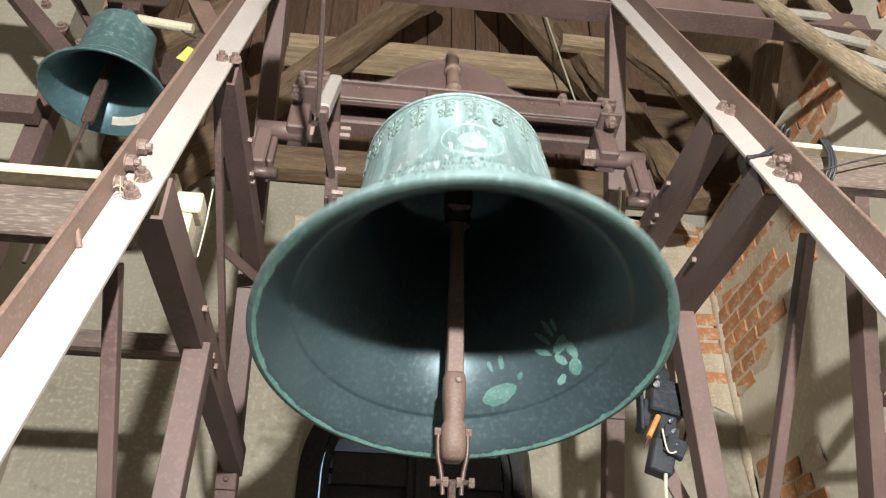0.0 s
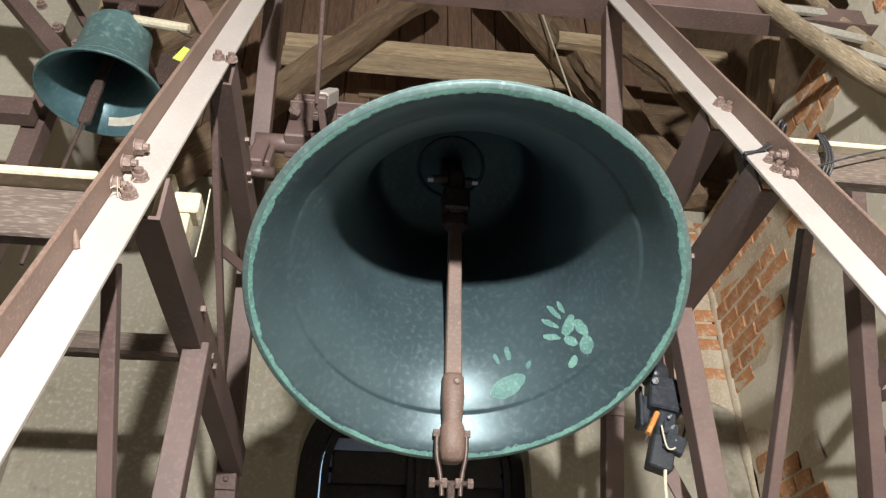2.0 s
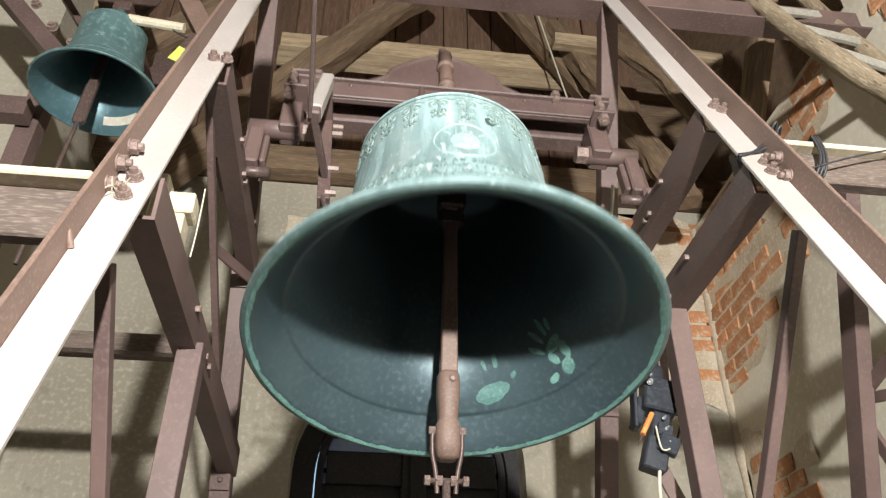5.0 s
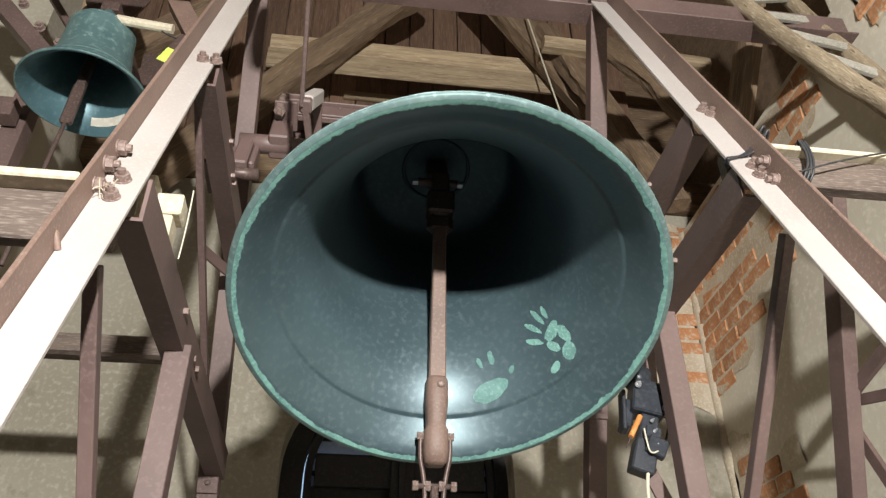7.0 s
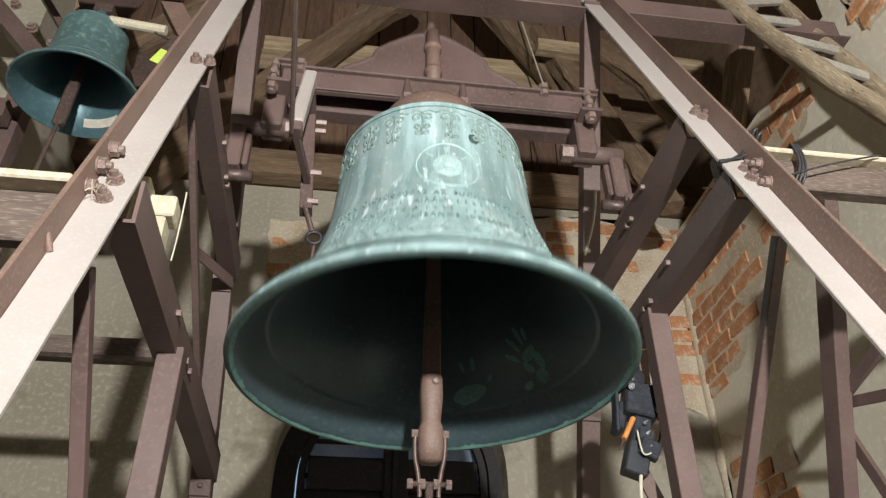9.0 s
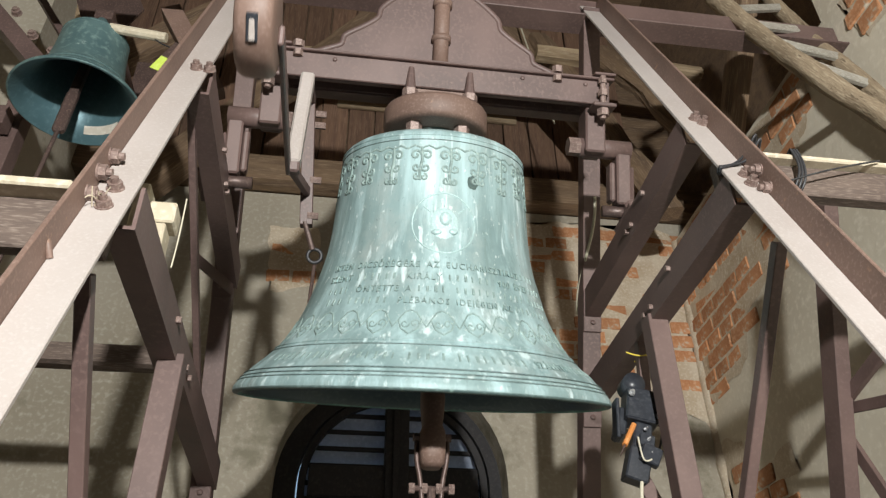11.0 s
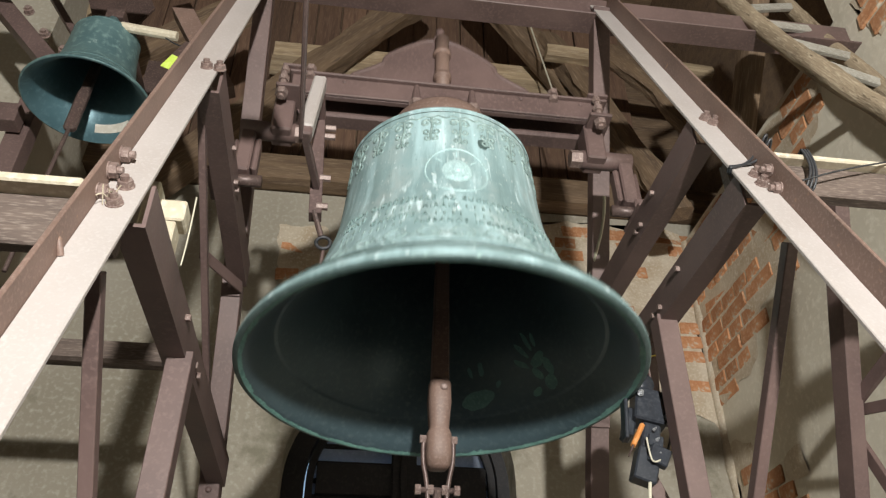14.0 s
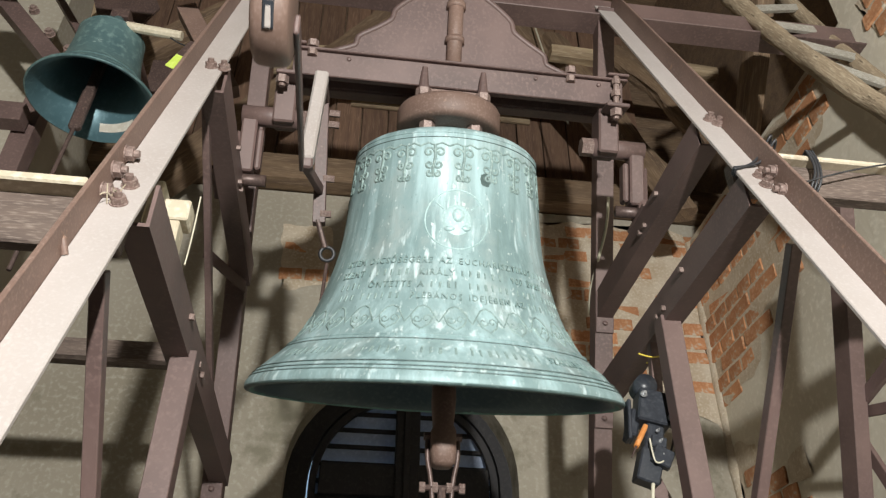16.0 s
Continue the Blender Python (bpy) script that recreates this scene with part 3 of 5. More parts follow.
bm = bmesh.new()
ring = []
for k in range(18):
    an = 2 * math.pi * k / 18
    w = 1 + 0.25 * noise.noise((math.cos(an) * 2, math.sin(an) * 2, 3))
    ring.append(bm.verts.new(on_bell(0.285 + 0.017 * w * math.cos(an) / 0.3, -0.04 + 0.021 * w * math.sin(an), 0.0012)))
bm.faces.new(ring)
part("dark_patch", bm, DARKSPOT, bell, "dark spot in the patina")


def lettering(text, phi, z, size, name="inscription"):
    """Raised letters bent round the bell; a run of '_' becomes a plain bar of that many letters."""
    bm = bmesh.new()
    step = size * 0.86
    x = 0.0
    words = text.split(" ")
    for word in words:
        if set(word) == {"_"}:
            length = len(word) * step
            for k in range(len(word)):
                w = step * (0.36 + 0.12 * math.sin(k * 2.3 + phi * 9))
                tall = size * (0.68 + 0.05 * math.sin(k * 1.7 + z * 40))
                lo_, hi_ = [], []
                for ends, zz in ((lo_, z), (hi_, z + tall)):
                    for u, out in ((0, -0.001), (0.2 * w, 0.0022), (0.8 * w, 0.0022), (w, -0.001)):
                        ends.append(bm.verts.new(on_bell(phi + (x + k * step + u) / radius_at(z), zz, out)))
                for q in range(3):
                    bm.faces.new((lo_[q], lo_[q + 1], hi_[q + 1], hi_[q]))
                bm.faces.new(lo_), bm.faces.new(hi_)
            x += length + step * 0.8
            continue
        cu = bpy.data.curves.new("letters", "FONT")
        cu.body, cu.size, cu.extrude, cu.resolution_u = word, size, 0.0030, 2
        cu.space_character = 1.22
        tmp = bpy.data.objects.new("letters", cu)
        me = bpy.data.meshes.new_from_object(tmp)
        bpy.data.objects.remove(tmp)
        tb = bmesh.new()
        tb.from_mesh(me)
        bpy.data.meshes.remove(me)
        wide = max((v.co.x for v in tb.verts), default=0)
        for v in tb.verts:
            zz = z + v.co.y
            v.co = on_bell(phi + (x + v.co.x) / radius_at(z), zz, 0.001 + v.co.z)
        tmpme = bpy.data.meshes.new("letters")
        tb.to_mesh(tmpme)
        tb.free()
        bm.from_mesh(tmpme)
        bpy.data.meshes.remove(tmpme)
        x += wide + step * 0.8
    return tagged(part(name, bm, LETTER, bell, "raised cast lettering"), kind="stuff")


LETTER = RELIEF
lettering("ISTEN DICSŐSÉGÉRE AZ EUCHARISZTIKUS ____", -0.98, -0.315, 0.026)
lettering("SZENT ______ KIRÁLY ______ 900 ÉVES ____", -0.98, -0.352, 0.026)
lettering("____ ÖNTETTE A ____ ______ ____ ______", -0.95, -0.389, 0.026)
lettering("___ ______ PLÉBÁNOS IDEJÉBEN AZ ___ ____", -0.92, -0.424, 0.026)
lettering("__________ _______ ___ _ _________ SZÁLLÍTÓ _______ ______ _____", -1.02, -0.588, 0.027)

# ---- yoke over the bell
part("crown_ring", lathe([(0.15, 0.222), (0.168, 0.226), (0.175, 0.235), (0.175, 0.290), (0.168, 0.302), (0.1, 0.304)], 64), RUST, bell, "rusty round clamping ring", True)
for an in (-0.75, 0.75, 2.4, 3.9):
    part("nut", rod((0.115 * math.sin(an), -0.115 * math.cos(an), 0.19), (0.115 * math.sin(an), -0.115 * math.cos(an), 0.222), 0.026, 6), BOLT, bell, "hexagonal nut")
for x, y in ((-0.098, -0.106), (0.098, -0.106), (-0.098, 0.10), (0.098, 0.10)):
    part("stud", rod((x, y, 0.300), (x, y, 0.408), 0.022, 12, None, 0.009), STEEL, bell)
    part("nut", rod((x, y, 0.303), (x, y, 0.328), 0.026, 6), BOLT, bell)
yoke = part("yoke", block(-0.53, 0.585, -0.085, -0.075, 0.352, 0.4375), STEEL, bell, "red-brown steel yoke of two parallel channels")
part("top_plate", block(-0.54, 0.60, -0.10, 0.09, 0.438, 0.447), STEEL, yoke)
part("channel_lip", block(-0.53, 0.585, -0.0745, -0.052, 0.352, 0.359), STEEL, yoke)
part("rear_channel", block(-0.53, 0.585, 0.018, 0.028, 0.361, 0.4375), STEEL, yoke)
part("rear_flange", block(-0.53, 0.585, 0.018, 0.080, 0.352, 0.3605), STEEL, yoke)
part("saddle", block(-0.12, 0.12, -0.072, 0.016, 0.3045, 0.43, 0.004), RUST, yoke, "rusty packing block")
for x in (-0.35, 0.28, 0.5):
    part("rivet", lathe_at((x, -0.086, 0.42), 0.008, (0, -1, 0)), STEEL, yoke)
for x in (0.40, -0.47):
    part("bolt", rod((x, -0.092, 0.4475), (x, -0.092, 0.470), 0.019, 6), BOLT, yoke)
    part("bolt", rod((x, -0.092, 0.418), (x, -0.092, 0.4375), 0.016, 6), BOLT, yoke)
# scalloped crest plate with a beaded edge and an upright pipe
half = [(0.50, 0.447), (0.46, 0.462), (0.40, 0.490), (0.345, 0.512), (0.332, 0.520), (0.330, 0.548), (0.318, 0.560), (0.27, 0.590), (0.222, 0.625), (0.212, 0.640), (0.210, 0.665), (0.195, 0.685), (0.15, 0.725), (0.095, 0.765), (0.05, 0.79), (0.0, 0.80)]
outline = half + [(-x, z) for x, z in half[-2::-1]]
bm = bmesh.new()
for y in (-0.008, 0.008):
    bm.faces.new([bm.verts.new((x, y, z)) for x, z in outline])
vs = list(bm.verts)
n = len(outline)
for i in range(n):
    j = (i + 1) % n
    bm.faces.new((vs[i], vs[j], vs[n + j], vs[n + i]))
crest = part("crest", bm, STEEL, bell, "scalloped red-brown steel crest plate")
cord("edge_bead", [(x, -0.003, z + 0.002) for x, z in outline], 0.011, STEEL, crest)
for a, b, r in ((0.447, 0.79, 0.027), (0.555, 0.575, 0.034), (0.69, 0.71, 0.034)):
    part("pipe", rod((0.005, -0.022, a), (0.005, -0.022, b), r, 20), RUST, crest, "", True)
part("finial", lathe([(0.03, 0.79), (0.034, 0.80), (0.02, 0.83), (0.012, 0.85), (0.018, 0.862), (0.005, 0.88)], 16), STEEL, crest, "", True)
# end gear: clamp bolts, stub shafts, hanging arms and pivots
for s, xe in ((1, 0.545), (-1, -0.545)):
    part("end_block", block(xe - 0.035, xe + 0.035, -0.06, 0.03, 0.19, 0.351, 0.006), STEEL, bell)
    part("clamp_plate", block(xe - 0.02, xe + 0.055, -0.115, -0.03, 0.448, 0.458), STEEL, bell)
    for z0, z1, r in ((0.418, 0.437, 0.015), (0.372, 0.395, 0.018), (0.30, 0.325, 0.021)):
        part("nut", rod((xe + 0.01 * s, -0.105, z0), (xe + 0.01 * s, -0.105, z1), r, 6), BOLT, bell)
    part("stud", rod((xe + 0.01 * s, -0.105, 0.29), (xe + 0.01 * s, -0.105, 0.447), 0.010, 8), BOLT, bell)
    part("clamp_plate", block(xe - 0.03, xe + 0.05, -0.13, -0.02, 0.327, 0.341), STEEL, bell)
    part("shaft", rod((xe - 0.045 * s, -0.01, 0.22), (xe + 0.135 * s, -0.01, 0.22), 0.034, 20), STEEL, bell, "", True)
    part("shaft_nut", rod((xe - 0.085 * s, -0.01, 0.22), (xe - 0.045 * s, -0.01, 0.22), 0.032, 6), BOLT, bell)
    for name, u0, u1, y0, y1, z0, z1, label in (("arm", 0.082, 0.132, -0.035, 0.025, 0.02, 0.245, "short hanging crank arm"), ("arm_cheek", 0.134, 0.146, -0.028, 0.02, 0.03, 0.16, ""), ("arm_cheek", 0.060, 0.080, -0.028, 0.02, 0.03, 0.17, "")):
        a, b = sorted((xe + u0 * s, xe + u1 * s))
        part(name, block(a, b, y0, y1, z0, z1, 0.006), STEEL, bell, label)
    part("pivot_pin", rod((xe + 0.04 * s, 0, 0.0), (xe + 0.16 * s, 0, 0.0), 0.02, 14), IRON, bell, "", True)
# lever, counterweight and pull rod on one end
part("side_bar", bar((-0.425, 0.0, 0.285), (-0.402, 0.0, -0.13), 0.04, 0.05), STEEL, bell)
for z in (0.25, 0.21, 0.02, -0.10):
    part("bolt", rod((-0.40, -0.02, z), (-0.365, -0.02, z), 0.012, 6), BOLT, bell)
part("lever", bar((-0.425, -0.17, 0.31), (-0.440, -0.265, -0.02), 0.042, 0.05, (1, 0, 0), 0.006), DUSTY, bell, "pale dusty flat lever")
part("lever_foot", block(-0.458, -0.42, -0.285, -0.24, -0.045, -0.01, 0.006), STEEL, bell)
part("lever_link", bar((-0.42, 0.0, 0.30), (-0.425, -0.17, 0.30), 0.03, 0.03), STEEL, bell)
part("lever_link", bar((-0.405, -0.01, -0.02), (-0.44, -0.25, -0.03), 0.02, 0.03), STEEL, bell)
c0 = Vector((-0.472, -1.0, 0.012))
part("weight_arm", bar((-0.452, -0.262, -0.030), (-0.428, -0.985, 0.005), 0.012, 0.045, (1, 0, 0), 0.003), STEEL, bell, "flat steel arm of the counterweight")
bm = lathe([(0.02, -0.038), (0.088, -0.038), (0.098, -0.034), (0.104, -0.024), (0.106, 0.0), (0.104, 0.024), (0.098, 0.034), (0.088, 0.038), (0.02, 0.038)], 48)
bmesh.ops.transform(bm, matrix=Matrix.Translation(c0) @ pose(0, 0, 0, 0, 90, 0), verts=bm.verts)
weight = part("counterweight", bm, RUST, bell, "heavy round counterweight with a slot in its rim", True)
rim_way = Vector((0, -0.62, -0.78)).normalized()
rim_up = Vector((0, -0.78, 0.62)).normalized()
part("slot", bar(c0 + rim_way * 0.103 + rim_up * 0.010, c0 + rim_way * 0.088 + rim_up * 0.062, 0.022, 0.014), BLACK, weight)
part("slot_key", bar(c0 + rim_way * 0.106 + rim_up * 0.012, c0 + rim_way * 0.093 + rim_up * 0.052, 0.012, 0.012), DUSTY, weight)
part("pull_rod", rod((-0.407, -0.02, -0.12), (-0.376, 0.0, -0.205), 0.009, 8), IRON, bell)
part("pull_chain", rod((-0.366, 0.01, -0.25), (-0.375, 0.05, -0.37), 0.006, 8), IRON, bell)
bm = lathe([(0.022 + 0.006 * math.cos(2 * math.pi * k / 8), 0.006 * math.sin(2 * math.pi * k / 8)) for k in range(8)], 20, closed=True)
bmesh.ops.transform(bm, matrix=pose(-0.368, 0.004, -0.225, 90, 0, 0), verts=bm.verts)
part("pull_ring", bm, WIRE, bell, "", True)

# ---- clapper: its own space has the hinge at the origin
part("clapper_staple", block(-0.035, 0.035, -0.03, 0.03, 0.05, 0.16, 0.006), IRON, bell)
part("clapper_pin", rod((-0.065, 0, 0.045), (0.065, 0, 0.045), 0.014, 12), BOLT, bell)
for x in (-0.075, 0.075):
    part("pin_nut", rod((x - 0.009, 0, 0.045), (x + 0.009, 0, 0.045), 0.013, 6), ZINC, bell, "bright worn nut")
part("crown_groove", lathe([(0.112 + 0.006 * math.cos(2 * math.pi * k / 8), 0.147 + 0.004 * math.sin(2 * math.pi * k / 8)) for k in range(8)], 64, closed=True), INNER, bell, "", True)
clapper = new("clapper")
clapper.parent = bell
tagged(clapper, "rusty iron clapper with a riveted head")
part("strap", block(-0.028, 0.028, -0.03, 0.03, -0.13, 0.03, 0.008), IRON, clapper)
part("strap_block", block(-0.044, 0.044, -0.042, 0.042, -0.125, -0.045, 0.008), IRON, clapper, "dark iron clamp block")
part("fork", bar((0, 0, -0.12), (0, 0, -0.19), 0.085, 0.05, (1, 0, 0), 0.018), IRON, clapper)
bm = bmesh.new()
rows_ = [(-0.10, 0.020, 0.022), (-0.3, 0.021, 0.024), (-0.55, 0.024, 0.027), (-0.71, 0.026, 0.03)]
prev = None
for z, a, b in rows_:
    ring = [bm.verts.new(p) for p in ((-a, -b, z), (a, -b, z), (a, b, z), (-a, b, z))]
    if prev:
        for i in range(4):
            bm.faces.new((prev[i], prev[(i + 1) % 4], ring[(i + 1) % 4], ring[i]))
    else:
        bm.faces.new(ring)
    prev = ring
bm.faces.new(prev)
bmesh.ops.bevel(bm, geom=bm.edges[:], offset=0.004, segments=1, affect="EDGES")
part("rod", bm, RUST, clapper, "flat tapering clapper rod")
bm = bmesh.new()
prev = None
for z, a, b in ((-0.672, 0.026, 0.036), (-0.682, 0.032, 0.042), (-0.74, 0.034, 0.05), (-0.79, 0.030, 0.046), (-0.815, 0.028, 0.044), (-0.83, 0.035, 0.05), (-0.89, 0.037, 0.05), (-0.92, 0.033, 0.042), (-0.93, 0.024, 0.03)):
    ring = []
    for k in range(16):
        an = 2 * math.pi * k / 16
        cx_, cy_ = math.cos(an), math.sin(an)
        q = 1 / (abs(cx_) ** 4 + abs(cy_) ** 4) ** 0.25
        ring.append(bm.verts.new((a * cx_ * q, b * cy_ * q, z)))
    if prev:
        for i in range(16):
            bm.faces.new((prev[i], prev[(i + 1) % 16], ring[(i + 1) % 16], ring[i]))
    else:
        bm.faces.new(ring)
    prev = ring
bm.faces.new(prev)
part("head", bm, RUST, clapper, "worn rusty clapper head", True)
part("rivet", lathe_at((0.008, -0.044, -0.70), 0.012, (0, -1, 0)), BOLT, clapper)
for s in (-1, 1):
    part("bolt", rod((0.034 * s, 0, -0.845), (0.054 * s, 0, -0.845), 0.012, 6), BOLT, clapper)
    cord("side_wire", [(0.042 * s, 0, -0.84), (0.046 * s, 0.0, -0.90), (0.030 * s, 0, -0.96), (0.026 * s, 0, -1.02)], 0.007, IRON, clapper)
part("cross_bolt", rod((-0.062, 0, -0.985), (0.062, 0, -0.985), 0.008, 8), IRON, clapper)
for x in (-0.055, -0.02, 0.02, 0.055):
    part("nut", rod((x - 0.008, 0, -0.985), (x + 0.008, 0, -0.985), 0.015, 6), BOLT, clapper)
part("tail", rod((0, 0, -0.985), (0.0, 0, -1.06), 0.012, 8), IRON, clapper)

# bearings that carry the pivots
for s, x in ((1, 0.685), (-1, -0.715)):
    b = thing("bearing_block", (x, 0.0, 3.07), "cast bearing block bolted on a frame rail", "bearing", "bearings of the bell")
    rz = 3.07 if s > 0 else 3.17
    part("base", block(-0.035, 0.035, -0.08, 0.08, rz - 3.07 if s > 0 else -0.0, rz - 3.07 + 0.016 if s > 0 else 0.016), STEEL, b)
    part("housing", block(-0.03, 0.03, -0.045, 0.045, 0.016, 0.062, 0.008), STEEL, b)
    for y in (-0.065, 0.065):
        part("nut", rod((0, y, 0.016), (0, y, 0.034), 0.014, 6), BOLT, b)

# ---------------------------------------------------------------- bolts, wire and small gear on the frame legs
def leg_bolts(owner, places):
    for x, z, wide in places:
        p, f = near_leg_point(x, z, 0.010)
        part("bolt", hexbolt(p, f, wide, wide * 0.95), BOLT, owner)


leg_bolts(frame_l, [(-0.703, 3.091, 0.0155), (-0.667, 3.084, 0.0155), (-0.711, 2.434, 0.0155), (-0.712, 2.370, 0.0155)])
leg_bolts(frame_r, [(0.701, 3.067, 0.0155), (0.716, 3.040, 0.0155), (0.699, 2.730, 0.0155), (0.695, 2.684, 0.0155)])
for y, z in ((-0.753, 2.540), (-0.789, 2.468), (-0.806, 2.401)):
    part("bolt", hexbolt((-0.7475, y, z), (1, 0, 0), 0.0155, 0.017), BOLT, frame_l)
for y, z in ((-0.674, 2.729), (-0.688, 2.661)):
    part("bolt", hexbolt((0.7225, y, z), (-1, 0, 0), 0.0148, 0.016), BOLT, frame_r)
p, f = near_leg_point(-0.752, 2.222, 0.012)
cord("hook", [p, p + f * 0.018, p + f * 0.022 + Vector((0.006, 0, -0.012)), p + f * 0.008 + Vector((0.010, 0, -0.026))], 0.006, RUST, frame_l, "small bent steel hook")


def wire_loop(name, owner_pts, label):
    ob = tagged(cord(name, owner_pts, 0.0035, WIRE), label, "wire")
    return ob


def leg_loop(z0, z1):
    pts = []
    for x, z, out in ((0.645, z0, 0.014), (0.70, (z0 + z1) / 2, 0.016), (0.735, z1, 0.03), (0.748, z1 + 0.01, 0.088), (0.762, z1 + 0.02, 0.06), (0.762, z1 + 0.02, -0.012), (0.68, (z0 + z1) / 2, -0.016), (0.645, z0, -0.006), (0.645, z0, 0.014)):
        q, _ = near_leg_point(x, z, out)
        pts.append(q)
    return pts


wire_loop("binding_wire", leg_loop(2.76, 2.79) + leg_loop(2.75, 2.815), "dark wire wound round the steel leg")

# ---------------------------------------------------------------- louvred window in the arch
WX, WY, WS = 0.064, 2.06, 2.80
win = tagged(thing("window_1", (0, 0, 0), "dark arched window with grey louvre slats", "window"), kind="structure")


def arc_frame(name, r0, r1, y0, y1, mat, a0=0.0, a1=math.pi, legs=True):
    bm = bmesh.new()
    n = 28
    inner_, outer_ = [], []
    if legs and a0 == 0.0:
        inner_.append((WX + r0, WS - 0.85)), outer_.append((WX + r1, WS - 0.85))
    for i in range(n + 1):
        an = a0 + (a1 - a0) * i / n
        inner_.append((WX + r0 * math.cos(an), WS + r0 * math.sin(an)))
        outer_.append((WX + r1 * math.cos(an), WS + r1 * math.sin(an)))
    if legs and a1 > 3.1:
        inner_.append((WX - r0, WS - 0.85)), outer_.append((WX - r1, WS - 0.85))
    q = [[bm.verts.new((x, y, z)) for x, z in line] for y in (y0, y1) for line in (inner_, outer_)]
    m = len(inner_)
    for k in range(m - 1):
        for a, b in ((0, 1), (2, 3), (0, 2), (1, 3)):
            bm.faces.new((q[a][k], q[a][k + 1], q[b][k + 1], q[b][k]))
    return part(name, bm, mat, win)


DARKFRAME = material("dark_window_timber", (0.024, 0.022, 0.024), (0.014, 0.013, 0.015), (0.045, 0.04, 0.04), 0.7, 0.0, 8, 60, 0.3, 0.003)
arc_frame("window_frame", 0.512, 0.63, WY, WY + 0.09, DARKFRAME)
arc_frame("leaf_frame", 0.465, 0.502, WY + 0.01, WY + 0.05, DARKFRAME)
# Added ring blocks the sky in the gap, leaving only the left slit.
arc_frame("gap_blocker", 0.485, 0.53, WY + 0.165, WY + 0.18, DARKFRAME, 0.0, 2.72)
part("mullion", block(WX - 0.055, WX + 0.075, WY - 0.02, WY + 0.07, WS - 0.85, WS + 0.47, 0.006), DARKFRAME, win)
part("mullion_bead", block(WX - 0.012, WX + 0.022, WY - 0.035, WY - 0.022, WS - 0.85, WS + 0.47, 0.004), DARKFRAME, win)
for k in range(14):
    z = WS + 0.455 - 0.095 * k
    r = 0.495
    h = math.sqrt(max(r * r - max(z - 0.04 - WS, 0) ** 2, 0.0001))
    for x0, x1 in ((WX - h, WX - 0.03), (WX + 0.05, WX + h)):
        if x1 - x0 < 0.05:
            continue
        bm = bmesh.new()
        sweep(bm, rect(0.115, 0.012), (x0, WY + 0.118, z), (x1, WY + 0.118, z), (0, 0.70, -0.71), 0.002)
        part("slat", bm, SLAT, win)
        # Dark strip stands in for the shadow line between slats.
        part("batten", block(x0, x1, WY + 0.056, WY + 0.074, z + 0.026, z + 0.05, 0.003), DARKFRAME, win)
part("cross_rail", block(WX - 0.45, WX + 0.45, WY - 0.004, WY + 0.03, WS - 0.07, WS + 0.095, 0.004), DARKFRAME, win)
part("lower_panel", block(WX - 0.47, WX + 0.47, WY + 0.034, WY + 0.052, WS - 0.45, WS - 0.06, 0.003), DARKFRAME, win)
part("window_sill", block(WX - 0.64, WX + 0.64, 1.86, 2.16, WS - 0.93, WS - 0.87, 0.008), DARKFRAME, win)

# ---------------------------------------------------------------- roof timbers behind the bell
for k in range(22):
    x = -2.4 + 0.197 * k
    tilt = random.uniform(-0.006, 0.006)
    bm = bmesh.new()
    bar((x + tilt, 2.30 + random.uniform(-0.008, 0.008), 4.56), (x - tilt, 2.30, 7.3), 0.188, 0.03, (1, 0, 0), 0.004, bm)
    ob = part("board", bm, PLANKV, gable)


def timber(name, p0, p1, w, h, mat, label, cat, side=(0, 1, 0), wavy=0.01, group=""):
    """A hewn timber with uneven faces and checks; its own x runs along the grain."""
    p0, p1 = Vector(p0), Vector(p1)
    d = (p1 - p0).normalized()
    u = Vector(side)
    u = (u - d * u.dot(d)).normalized()
    v = d.cross(u)
    long = (p1 - p0).length
    bm = bmesh.new()
    n = max(6, int(long / 0.07))
    seed = random.uniform(0, 50)
    prev = None
    cs = []
    for a, b in ((-1, -1), (-0.3, -1.04), (0.4, -1.03), (1, -1), (1.03, 0), (1, 1), (0.3, 1.04), (-0.4, 1.03), (-1, 1), (-1.03, 0)):
        c = 0.94 if abs(a) == 1 and abs(b) == 1 else 1.0
        cs.append((a * c, b * c))
    for i in range(n + 1):
        t = i / n
        bow = 0.6 * wavy * math.sin(3.1 * t + seed)
        ring = []
        for k, (a, b) in enumerate(cs):
            q = wavy * noise.noise((seed + t * long * 2.2, k * 0.7, 0)) + 0.35 * wavy * noise.noise((seed + t * long * 9, k * 1.9, 4))
            ring.append(bm.verts.new((t * long, a * w / 2 + q + bow, b * h / 2 + q)))
        if prev:
            for k in range(len(cs)):
                bm.faces.new((prev[k], prev[(k + 1) % len(cs)], ring[(k + 1) % len(cs)], ring[k]))
        else:
            bm.faces.new(ring)
        prev = ring
    bm.faces.new(prev)
    ob = tagged(part(name, bm, mat), label, cat, group)
    ob.matrix_world = Matrix.Translation(p0) @ Matrix((d, u, v)).transposed().to_4x4()
    return ob


